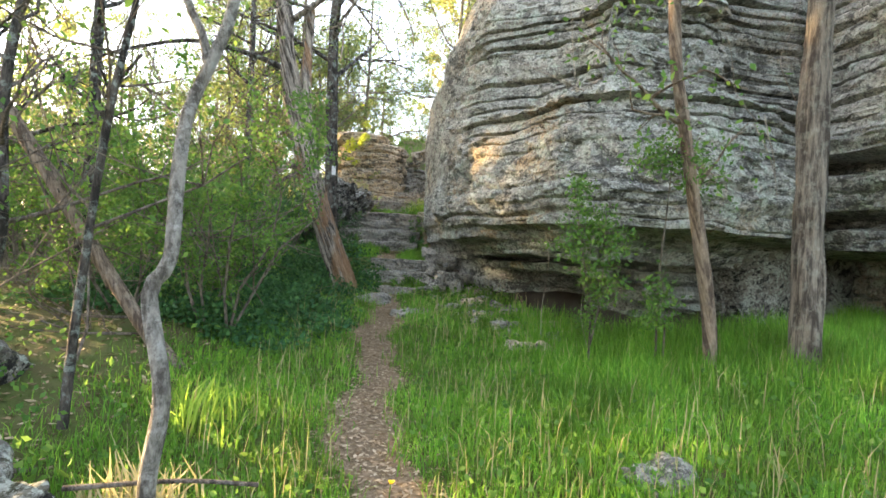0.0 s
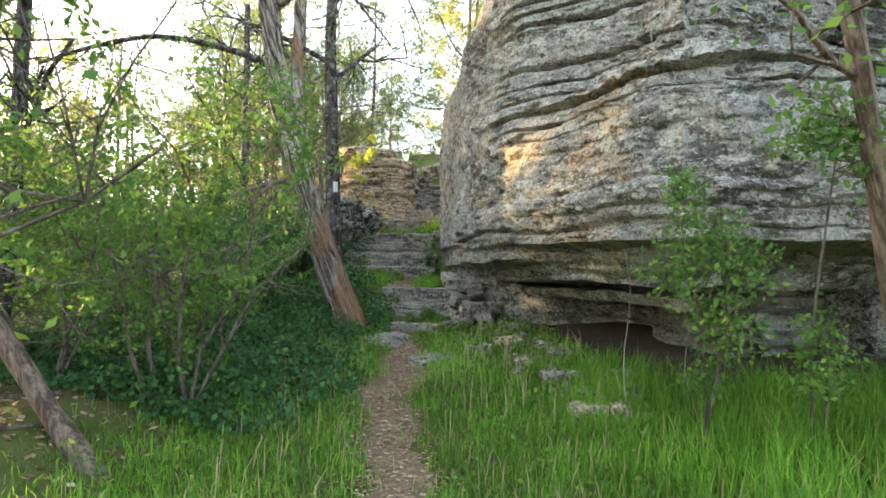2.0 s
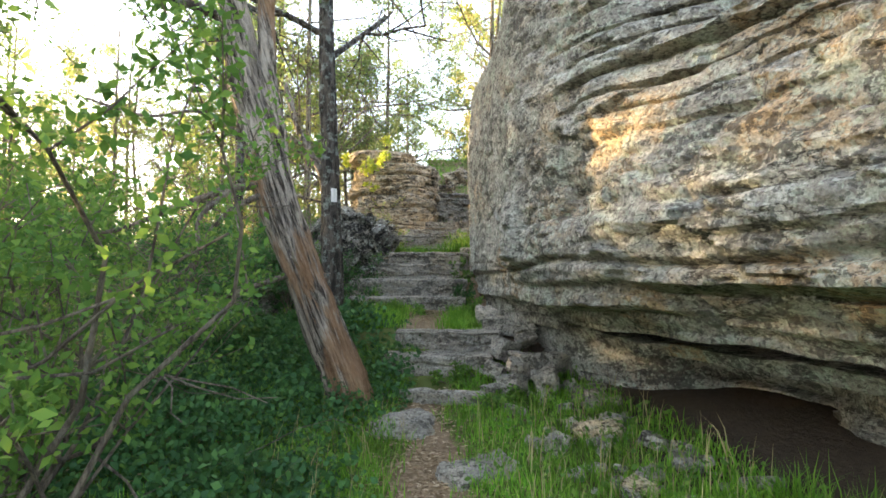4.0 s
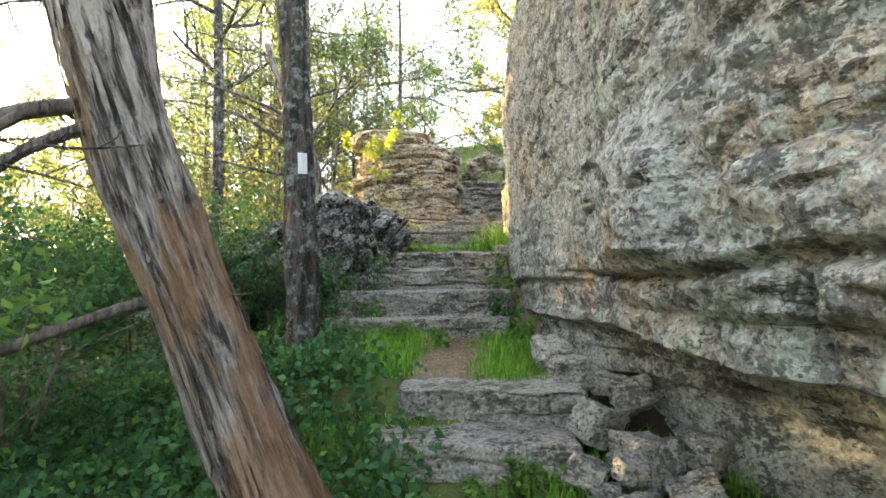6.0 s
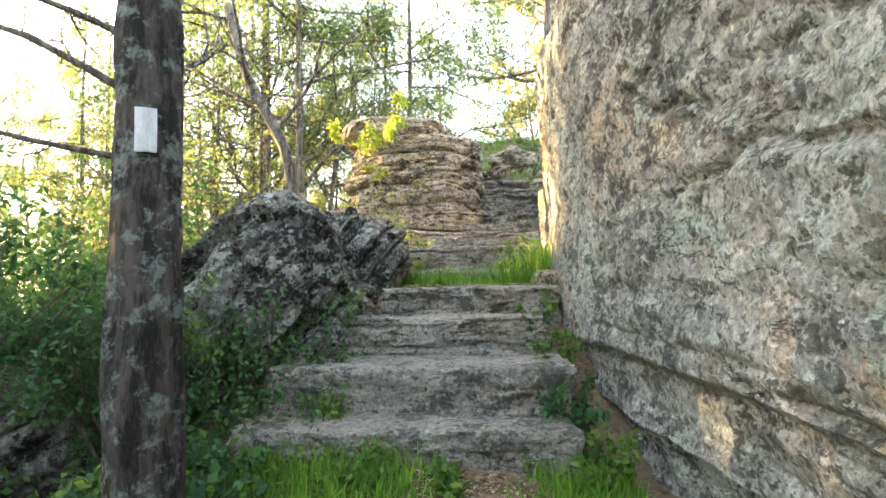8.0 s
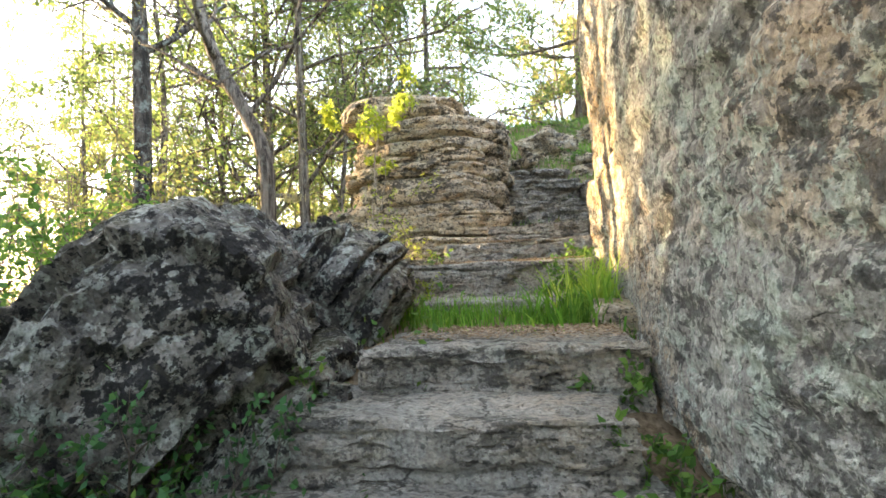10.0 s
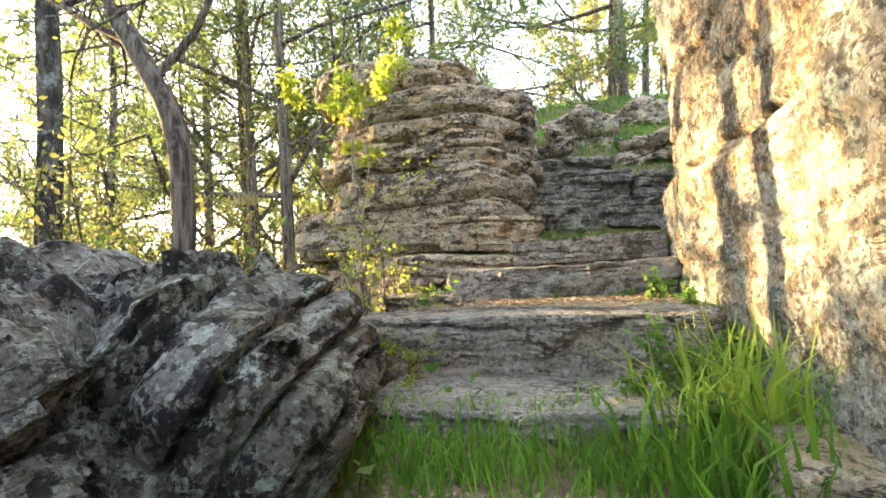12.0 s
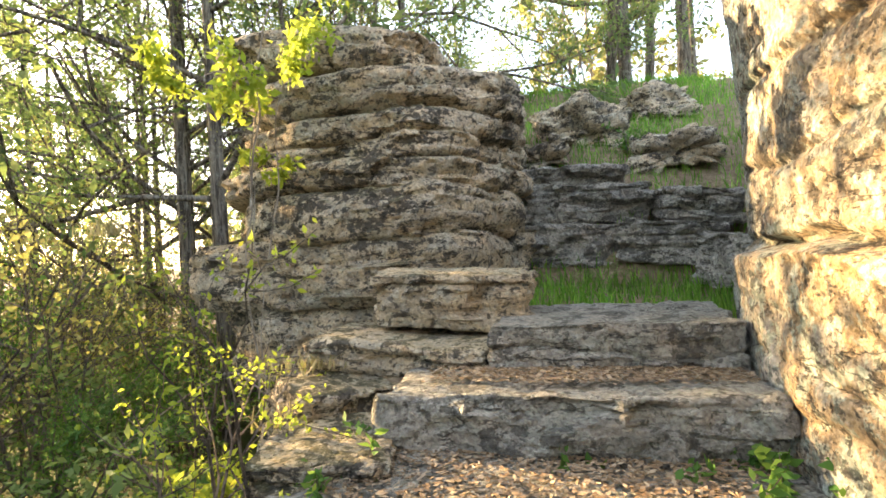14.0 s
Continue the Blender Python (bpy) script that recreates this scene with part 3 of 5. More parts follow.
def ground_sheet():
    gx = np.concatenate([[-900, -300, -120, -60, -35, -22, -15], np.arange(-10, 8.01, 0.1), [10, 14, 20, 35, 60, 120, 300, 900]])
    gy = np.concatenate([[-900, -300, -120, -60, -30, -15, -9], np.arange(-5, 20.01, 0.1), [22, 25, 30, 40, 60, 120, 300, 900]])
    X, Y = np.meshgrid(gx, gy, indexing="ij")
    v = np.stack([X, Y, ground_z(X, Y)], 2).reshape(-1, 3)
    n = len(gy)
    i, j = np.meshgrid(np.arange(len(gx) - 1), np.arange(n - 1), indexing="ij")
    f = np.stack([i * n + j, (i + 1) * n + j, (i + 1) * n + j + 1, i * n + j + 1], 2).reshape(-1, 4)
    me = mesh_of("ground", v, f, GROUND)
    x, y = v[:, 0], v[:, 1]
    wob = 0.07 * np.sin(3.1 * y) + 0.05 * np.sin(7.3 * y + 1)
    lane = np.exp(-((x - path_x(y) - wob) / (0.23 + 0.06 * np.sin(2.3 * y))) ** 2) * step01(8.2, 7.4, y)
    plat = np.exp(-((x + 0.95) / 0.28) ** 2) * step01(8.6, 9.0, y) * step01(10.1, 9.7, y)
    stair = step01(-2.3, -1.9, x) * step01(9.9, 10.3, y) * step01(14.8, 14.4, y)
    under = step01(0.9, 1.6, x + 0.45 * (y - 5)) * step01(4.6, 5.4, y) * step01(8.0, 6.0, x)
    wood = 0.34 * step01(-2.0, -3.6, x) + 0.2 * step01(18, 30, np.hypot(x, y - 8))
    a = me.attributes.new("bare", "FLOAT", "POINT")
    a.data.foreach_set("value", np.clip(np.maximum.reduce([lane, plat, stair, 0.55 * under, wood]), 0, 1).astype(np.float32))
    # where the ledge's shade is painted into the ground colour
    b = me.attributes.new("ledge_shade", "FLOAT", "POINT")
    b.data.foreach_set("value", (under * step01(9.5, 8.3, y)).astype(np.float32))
    return tagged(new("ground", me), "uneven woodland ground with a trodden earth path", "ground", kind="structure")


ground_sheet()


# ---- the great rock beside the path ----
def loop_rock(name, outline, offset, zs, fine, seed, mat, label, centre, bed, kind="", category="rock outcrop"):
    """A standing rock: a closed outline, pushed out at each height by offset(x, y, z)."""
    line = smooth_line(list(outline) + [outline[0]], 0.03)[:-1]
    keep, last = [0], 0
    for i in range(1, len(line)):
        if np.linalg.norm(line[i] - line[last]) >= fine(*line[i]):
            keep.append(i)
            last = i
    line = line[keep]
    d = np.roll(line, -1, 0) - np.roll(line, 1, 0)
    for _ in range(6):
        d = (np.roll(d, 1, 0) + 2 * d + np.roll(d, -1, 0)) / 4
    nrm = np.stack([d[:, 1], -d[:, 0]], 1) / np.linalg.norm(d, axis=1)[:, None]
    if ((line - np.asarray(centre)) * nrm).sum() < 0:
        nrm = -nrm
    nu, nv = len(line), len(zs)
    Z = np.repeat(np.asarray(zs)[None], nu, 0)
    X0, Y0 = np.repeat(line[:, :1], nv, 1), np.repeat(line[:, 1:], nv, 1)
    p = np.stack([X0, Y0, Z], 2).reshape(-1, 3)
    o = offset(p[:, 0], p[:, 1], p[:, 2])
    o = o + bed(p) * bedding(p, seed, 0.19) + (0.015 + 0.065 * step01(7.6, 6.4, p[:, 1])) * fbm(p * [0.9, 0.9, 1.1], 3, seed + 1)
    calm = 1 - 0.5 * step01(7.4, 8.2, p[:, 1]) - 0.25 * step01(11.5, 12.5, p[:, 1])
    o = o + calm * 0.02 * fbm(p * [6, 6, 8], 4, seed + 2, 0.65) - (0.012 + 0.033 * step01(7.6, 6.4, p[:, 1])) * cracks(p * [1.3, 1.3, 2.2], seed + 31) - 0.022 * calm * cracks(p * [3, 3, 4.5] + 9, seed + 41, 0.05)
    w = p + 0.05 * np.stack([fbm(p * 2.5 + 3 * i, 2, seed + 60 + i) for i in range(3)], 1)
    flat = 0.2 + 0.8 * step01(7.6, 6.4, p[:, 1])
    end = 1 - 0.3 * step01(7.6, 8.6, p[:, 1]) - 0.35 * step01(11.8, 12.8, p[:, 1])
    o = o + 0.05 * flat * facets(w * [1.9, 1.9, 4.2], seed + 70) + 0.026 * end * (0.35 + 0.65 * flat) * facets(w * [5.5, 5.5, 9.0], seed + 80) + 0.014 * end * facets(w * [15, 15, 20], seed + 90)
    o = o.reshape(nu, nv)
    V = np.stack([X0 + nrm[:, :1] * o, Y0 + nrm[:, 1:] * o, Z + 0.03 * fbm(p * 2.2, 2, seed + 4).reshape(nu, nv)], 2)
    rings = []
    for k, up in ((0.75, 0.10), (0.45, 0.2), (0.15, 0.25), (0.001, 0.25)):
        c = np.array([*centre, 0.0])
        rim = V[:, -1]
        r = c + (rim - c) * [k, k, 1]
        r[:, 2] = rim[:, 2] * k + rim[:, 2].mean() * (1 - k) + up
        rings.append(r[:, None])
    V = np.concatenate([V] + rings, 1)
    nv = V.shape[1]
    i, j = np.meshgrid(np.arange(nu), np.arange(nv - 1), indexing="ij")
    k = (i + 1) % nu
    f = np.stack([i * nv + j, k * nv + j, k * nv + j + 1, i * nv + j + 1], 2).reshape(-1, 4)
    return whole(name, V.reshape(-1, 3), f, mat, label, category, crisp=38)


CLIFF = [(3.45, 5.1), (2.6, 4.72), (1.7, 4.62), (1.05, 4.85), (0.68, 5.55), (0.38, 6.3), (0.10, 6.95), (-0.08, 7.6), (-0.12, 8.6), (-0.2, 9.5), (-0.36, 10.4),
         (-0.44, 11.3), (-0.41, 12.4), (-0.43, 13.3), (-0.44, 14.0), (-0.28, 14.8), (0.2, 15.6), (1.4, 16.4), (3.4, 16.2), (5.0, 13.5), (5.4, 9.5), (4.6, 6.4)]
S_Z = [-0.2, 0.7, 0.80, 0.83, 1.00, 1.03, 1.07, 1.10, 1.20, 1.22, 1.26, 1.28, 1.42, 1.46, 1.54, 1.60, 1.9, 2.3, 2.6, 2.85, 2.95, 3.05, 3.4, 4.0, 4.6, 5.1, 5.5]
S_D = [-2.4, -2.4, -2.2, -1.6, -1.5, -1.6, -1.5, -0.80, -0.75, -1.2, -1.1, -0.46, -0.42, -0.36, -0.26, 0.0, 0.04, -0.03, -0.14, -0.24, -0.32, -0.62, -0.72, -0.85, -1.1, -1.6, -2.2]
W_Z = [-0.2, 0.8, 1.12, 1.15, 1.40, 1.43, 1.68, 1.71, 2.0, 2.6, 3.4, 4.2, 4.8, 5.2, 5.5]
W_D = [-0.36, -0.32, -0.26, -0.15, -0.13, -0.05, -0.04, 0.02, 0.02, 0.02, 0.06, 0.0, -0.3, -0.8, -1.4]
N_Z = [-0.2, 2.4, 3.01, 3.02, 3.05, 3.08, 3.6, 4.4, 4.9, 5.5]
N_D = [0.0, 0.03, 0.05, 0.04, -0.05, -0.02, 0.0, 0.05, -0.3, -1.4]


def cliff_offset(x, y, z):
    south, north = step01(8.2, 6.6, y) * step01(4.9, 3.4, x), step01(12.0, 13.4, y)
    s, w, n = np.interp(z, S_Z, S_D), np.interp(z, W_Z, W_D), np.interp(z, N_Z, N_D)
    edge = step01(0.9, 0.2, x) * step01(5.6, 6.6, y)
    s = np.where(z > 2, s * (1 - 0.75 * edge), s)
    s = np.where(z < 1.56, s * np.interp(x, [1.2, 2.2], [1.0, 1.7]), s)
    s = np.maximum(s, np.maximum(np.interp(x, [1.5, 2.8], [-2.4, -1.4]), np.interp(y, [6.0, 7.3, 8.5], [-2.4, -1.6, -0.6])))
    south = np.where(z < 1.58, step01(9.6, 7.4, y) * step01(4.9, 3.4, x), south)
    o = s * south + (1 - south) * (w * (1 - north) + n * north)
    band = step01(5.9, 6.6, y) * (x < 1) * step01(1.42, 1.46, z) * step01(1.62, 1.56, z)
    o = o * (1 - band) - 0.06 * band
    # slanting cracks and a hollow in the smooth face
    for a, c0, slope, long in ((8.9, 2.29, 0.06, 0.9), (8.5, 2.03, -0.03, 0.4), (9.6, 2.62, 0.45, 0.5), (7.6, 2.5, -0.35, 0.5), (6.4, 2.14, 0.05, 0.35), (9.0, 2.9, 0.3, 0.6)):
        c = z - (c0 + slope * (y - a)) + 0.035 * np.sin(6 * y) + 0.02 * np.sin(17 * y)
        o = o - 0.03 * np.exp(-(c / 0.018) ** 2) * np.exp(-((y - a) / long) ** 4) * (x < 1)
    o = o - 0.12 * np.exp(-((y - 6.7) / 0.22) ** 2 - ((z - 2.12) / 0.20) ** 2) * (x < 1)
    # the block corner above the ledge, and the joints of the ledge bed
    o = o + 0.08 * step01(7.28, 7.36, y) * step01(8.4, 7.5, y) * step01(1.74, 1.80, z) * step01(2.35, 2.1, z) * (x < 1)
    for a in (5.95, 6.9, 7.9, 8.6):
        o = o - 0.07 * np.exp(-((y - a - 0.05 * np.sin(9 * z)) / 0.025) ** 2) * step01(1.40, 1.46, z) * step01(1.74, 1.68, z) * (x < 1)
    for a in (1.4, 2.3, 3.0):
        o = o - 0.07 * np.exp(-((x - a) / 0.03) ** 2) * step01(1.2, 1.26, z) * step01(1.6, 1.54, z) * (y < 5.5)
    o = o - 0.07 * np.exp(-((z - 1.71 - 0.02 * np.sin(3 * y)) / 0.02) ** 2) * step01(9.6, 8.4, y) * (x < 1.2)
    # blocks of the sunlit end, parted by joints
    for z0, deep in ((3.035, 0.05), (3.34, 0.025), (3.62, 0.025), (2.55, 0.015)):
        o = o - deep * np.exp(-((z - z0 - 0.03 * np.sin(4 * y + z0 * 9)) / 0.017) ** 2) * north * (x < 1)
    for a, lo, hi in ((13.36, 2.4, 4.2), (12.72, 3.05, 3.36), (13.75, 3.3, 4.0), (12.95, 3.62, 4.3), (13.05, 2.4, 3.02), (14.0, 2.5, 3.02), (12.4, 2.6, 3.3)):
        o = o - 0.028 * np.exp(-((y - a - 0.04 * np.sin(7 * z)) / 0.017) ** 2) * step01(lo, lo + 0.06, z) * step01(hi, hi - 0.06, z) * north * (x < 1)
    lump = vnoise(np.stack([np.floor(y / 0.55 + 3 * np.floor(z / 0.3) * 0.37), np.floor(z / 0.3), 0 * y], 1) * 7.3, 77)
    o = o + 0.006 * lump * north * step01(2.9, 3.1, z)
    return o


def cliff_bed(p):
    return 0.010 + 0.13 * step01(2.45, 2.9, p[:, 2]) * step01(7.3, 6.0, p[:, 1]) + 0.035 * step01(7.2, 5.5, p[:, 1]) + 0.06 * step01(1.46, 1.38, p[:, 2]) * step01(9.5, 7.5, p[:, 1])


loop_rock("cliff", CLIFF, cliff_offset, np.concatenate([np.arange(-0.2, 4.4, 0.015), np.arange(4.4, 5.51, 0.08)]),
          lambda x, y: 0.016 if (x < 0.5 and 12 < y < 15) else 0.024 if (x < 3.5 and y < 15 and x + y < 13.8) else 0.2, 11, ROCK,
          "great grey layered sandstone outcrop with an undercut foot and lichen", (2.5, 10.5), cliff_bed)

SIDE = [(3.75, 5.2), (3.9, 4.55), (4.6, 4.3), (5.8, 4.5), (7.2, 5.2), (7.8, 7.2), (6.5, 8.3), (4.8, 8.0), (3.9, 6.4)]
loop_rock("cliff", SIDE, lambda x, y, z: np.interp(z, [-0.2, 0.9, 1.1, 1.45, 1.5, 1.72, 1.76, 1.86, 1.9, 2.25, 2.3, 2.4, 2.45, 2.6, 2.7, 4.0, 4.8, 5.5],
          [-1.05, -1.05, -1.0, -0.95, -0.25, -0.2, -0.5, -0.5, -0.05, 0.0, -0.45, -0.45, 0.0, 0.05, -0.15, -0.2, -0.5, -1.2]),
          np.concatenate([np.arange(-0.2, 4.4, 0.022), np.arange(4.4, 5.51, 0.12)]), lambda x, y: 0.045 if y < 6 else 0.2, 23, ROCK,
          "grey layered sandstone outcrop split off by a dark cleft", (5.7, 6.2), lambda p: 0.10 + 0 * p[:, 0])

# added filler: closes the see-through gap and keeps the cleft dark
v, f = stone((4.0, 6.7, 1.3), (0.95, 0.75, 1.6), (0, 0, 20), 40, 6, 241, 0.08, 0.05, 0.2, 0.02, 1.5)
whole("boulder", v, f, ROCK_DARK, "dark filler rock added to close the cleft between the outcrops", "boulder", crisp=38)


# ---- stair ----
STAIR = "stone stair blocks"
for k, (x0, x1, y0, y1, top, deep, turn, boxy, rough, label) in enumerate([
        (-1.25, -0.25, 8.22, 8.75, 0.90, 0.34, 1, 9, 0.02, "low worn grey stone step at the foot of the stair"),
        (-1.20, -0.70, 8.62, 9.15, 1.08, 0.34, 3, 9, 0.02, "grey stone step block with a flat worn top"),
        (-0.70, -0.12, 8.58, 9.15, 1.09, 0.36, -3, 8, 0.03, "grey stone step block beside the rubble"),
        (-2.12, -0.50, 10.12, 10.75, 1.37, 0.30, 2, 10, 0.02, "long dressed grey stone step"),
        (-2.05, -0.52, 10.42, 11.2, 1.60, 0.34, 2, 10, 0.02, "tall dressed grey stone step"),
        (-1.95, -0.62, 10.92, 11.75, 1.82, 0.36, -1, 5, 0.05, "rough rounded rock step with dark crust"),
        (-1.70, -0.50, 11.38, 12.25, 2.00, 0.34, 3, 7, 0.04, "broad rough stone step with leaf litter"),
        (-1.85, -0.75, 12.45, 13.25, 2.15, 0.30, -2, 8, 0.02, "flat flagstone sunk in grass"),
        (-2.00, -0.50, 12.98, 14.1, 2.40, 0.36, -2, 9, 0.03, "broad grey stone step split by a crack"),
        (-1.76, -0.45, 13.90, 14.6, 2.60, 0.32, -4, 6, 0.04, "uneven grey stone step strewn with dead leaves"),
        (-1.38, -0.42, 14.25, 15.0, 2.78, 0.26, -4, 10, 0.015, "squared pale stone step at the head of the stair")]):
    v, f = slab_stone(((x0 + x1) / 2, (y0 + y1) / 2, top - deep / 2), ((x1 - x0) / 2, (y1 - y0) / 2, deep / 2), (0, 0, turn), 42, 60 + k, 0.16 / boxy + 0.006, 0.25 * rough + 0.004, 0.014 + 0.8 * rough, 0.012 + 0.3 * rough)
    whole("stone_step", v, f, STEP, label, "stone step", STAIR, crisp=38)
for x, y, z, hx, hy, hz, tz, s, label in [
        (-0.92, 7.22, 0.53, 0.24, 0.20, 0.08, 20, 1, "flat grey stone set in the path"),
        (-0.70, 7.75, 0.64, 0.42, 0.07, 0.07, -12, 2, "narrow low stone edging the path"),
        (-0.35, 6.6, 0.46, 0.24, 0.16, 0.05, 30, 3, "flat stone half sunk in grass"),
        (0.75, 5.9, 0.50, 0.18, 0.12, 0.05, 10, 4, "flat stone half sunk in grass"),
        (1.15, 2.6, 0.22, 0.16, 0.12, 0.09, 30, 5, "small grey stone lying in grass")]:
    v, f = stone((x, y, z), (hx, hy, hz), (3, -2, tz), 14, 5, 80 + s, 0.03)
    whole("stone", v, f, STEP, label, "stone", crisp=38)
for k, (x, y, z, hx, hy, hz) in enumerate([(-0.14, 8.95, 1.14, 0.16, 0.13, 0.10), (-0.10, 8.52, 0.96, 0.13, 0.12, 0.11), (-0.20, 8.22, 0.80, 0.10, 0.10, 0.08), (0.08, 8.30, 0.84, 0.17, 0.15, 0.14),
                                           (-0.06, 7.98, 0.72, 0.12, 0.11, 0.08), (0.12, 8.66, 1.06, 0.12, 0.11, 0.09), (-0.24, 7.95, 0.68, 0.08, 0.08, 0.06), (0.24, 8.02, 0.76, 0.13, 0.12, 0.10),
                                           (-0.24, 9.3, 1.22, 0.15, 0.12, 0.08), (0.02, 8.72, 1.12, 0.08, 0.07, 0.06), (-0.02, 8.12, 0.86, 0.07, 0.07, 0.06), (0.34, 8.3, 0.86, 0.12, 0.11, 0.10)]):
    v, f = stone((x, y, z - 0.015), (0.85 * hx, 0.85 * hy, 0.85 * hz), (12 * k % 31, 17 * k % 23, 37 * k), 14, 14, 100 + k, 0.018, 0, 0.12, 0.006, 1.3)
    whole("rubble_stone", v, f, STEP, "broken angular stone in a rubble heap", "stone", "rubble beside the stair", crisp=30)

# ---- blocks beside the upper stair, the terrace wall and the rocks above it ----
for k, (x, y, z, hx, hy, hz, t, label) in enumerate([
        (-1.62, 14.78, 2.86, 0.37, 0.24, 0.125, 4, "rough block stone beside the top step"),
        (-1.84, 14.60, 2.575, 0.42, 0.26, 0.13, -6, "mossy block stone beside the stair"),
        (-1.93, 13.9, 2.33, 0.22, 0.26, 0.14, 12, "grey stone beside the stair"),
        (-2.10, 14.3, 2.45, 0.20, 0.22, 0.11, 40, "mossy stone beside the stair"),
        (-2.02, 13.45, 2.08, 0.14, 0.2, 0.12, 15, "small grey stone at the side of the stair"),
        (-0.75, 11.75, 1.78, 0.16, 0.12, 0.16, 10, "upright grey stone at the foot of the rock"),
        (-0.32, 12.40, 1.99, 0.25, 0.35, 0.12, -12, "low rock ledge at the foot of the outcrop")]):
    v, f = slab_stone((x, y, z), (hx, hy, hz), (2, 3, t), 26, 130 + k, 0.035, 0.016, 0.045, 0.025)
    whole("block_stone", v, f, ROCK_WARM, label, "stone", crisp=38)
for k, (x, y, z, hx, hy, hz, t) in enumerate([(-1.05, 16.35, 3.10, 0.42, 0.25, 0.15, 2), (-0.30, 16.25, 3.09, 0.36, 0.25, 0.14, -6), (-1.20, 16.5, 3.38, 0.22, 0.22, 0.13, 8), (-0.72, 16.5, 3.40, 0.33, 0.25, 0.15, -3),
                                              (-0.10, 16.35, 3.34, 0.26, 0.25, 0.12, 12), (-0.80, 16.6, 3.62, 0.30, 0.2, 0.10, 4), (-1.2, 16.6, 3.60, 0.18, 0.2, 0.12, 14), (0.12, 15.7, 2.95, 0.25, 0.3, 0.16, 30)]):
    v, f = slab_stone((x, y, z), (hx, hy, hz), (2, 2, t), 22, 150 + k, 0.04, 0.02, 0.06, 0.02)
    whole("wall_stone", v, f, STEP, "grey mossy stone in a rough terrace wall", "stone", "terrace wall", crisp=38)
for k, (x, y, z, hx, hy, hz, t, label) in enumerate([(-0.80, 17.7, 4.15, 0.42, 0.34, 0.30, 15, "angular grey boulder on the slope above the terrace"), (-0.05, 17.2, 3.88, 0.36, 0.3, 0.17, -10, "low flat boulder in grass"),
                                                     (0.15, 18.6, 4.62, 0.34, 0.3, 0.2, 20, "grey boulder at the crest of the slope"), (-1.15, 17.3, 3.9, 0.22, 0.3, 0.12, 5, "low grey stone sunk in the grass")]):
    v, f = stone((x, y, z), (hx, hy, hz), (5, -6, t), 36, 5, 170 + k, 0.10, 0.05, 0.13, 0.02, 2.0)
    whole("boulder", v, f, ROCK_WARM, label, "boulder", crisp=38)

# ---- leaning boulders at the side of the stair ----
for x, y, z, hx, hy, hz, turn, s, bed, label in [
        (-2.80, 11.35, 1.64, 0.95, 0.85, 0.62, (12, -40, 10), 201, 0.08, "large dark tilted boulder with slanting beds and ferns"),
        (-2.43, 12.36, 1.97, 0.64, 0.52, 0.43, (8, -56, 0), 202, 0.055, "tilted dark boulder leaning over the stair"),
        (-2.75, 12.0, 2.05, 0.50, 0.6, 0.5, (0, -30, 25), 203, 0.05, "pale-topped grey boulder beside the stair"),
        (-2.60, 13.5, 1.55, 0.40, 0.40, 0.42, (10, 10, 30), 204, 0.04, "brown boulder below the stair"),
        (-3.6, 10.9, 1.15, 0.55, 0.6, 0.5, (0, -25, 40), 205, 0.05, "grey boulder half hidden by brush")]:
    v, f = stone((x, y, z), (hx, hy, hz), turn, 66 if hx > 0.5 else 36, 5.5, s, 0.09, bed, 0.24, 0.022, 2.3)
    whole("boulder", v, f, ROCK_DARK, label, "boulder", "boulders beside the stair", crisp=38)

# ---- the layered rock tower ----
tower = thing("rock_tower", (-2.4, 16.0, 0.7), "free-standing tower of layered sandstone beds with a broad cap", "rock tower")
for k, (x, y, z0, z1, hx, hy, lip, name, label) in enumerate([
        (-2.40, 16.49, 0.4, 2.30, 1.00, 1.15, 0.05, "foot", "undercut brown foot"),
        (-2.50, 16.39, 2.26, 2.78, 1.16, 1.20, 0.03, "bed", ""),
        (-2.54, 16.29, 2.76, 3.20, 1.24, 1.18, 0.05, "bed", "projecting bed with a mossy lip"),
        (-2.36, 16.34, 3.18, 3.50, 1.06, 1.20, 0.05, "bed", ""),
        (-2.37, 16.34, 3.48, 3.67, 1.05, 1.18, 0.05, "bed", ""),
        (-2.36, 16.36, 3.65, 3.81, 1.02, 1.18, 0.04, "bed", "thin dark bed"),
        (-2.36, 16.36, 3.79, 3.96, 1.02, 1.17, 0.04, "bed", "thin dark bed"),
        (-2.32, 16.34, 3.94, 4.24, 1.01, 1.16, 0.08, "bed", "bulging grey bed"),
        (-2.62, 16.08, 4.22, 4.50, 0.76, 0.92, 0.07, "cap", "flat overhanging cap stone"),
        (-1.85, 16.9, 4.18, 4.36, 0.55, 0.8, 0.06, "cap", "low rear cap stone")]):
    part(name, *bed_ring(x, y, z0, z1, hx, hy, 220 + k, lip), ROCK_WARM, tower, label, crisp=38)


# ---- plants ----
CLEAR = {"way": True}  # keep branches out of the trodden way


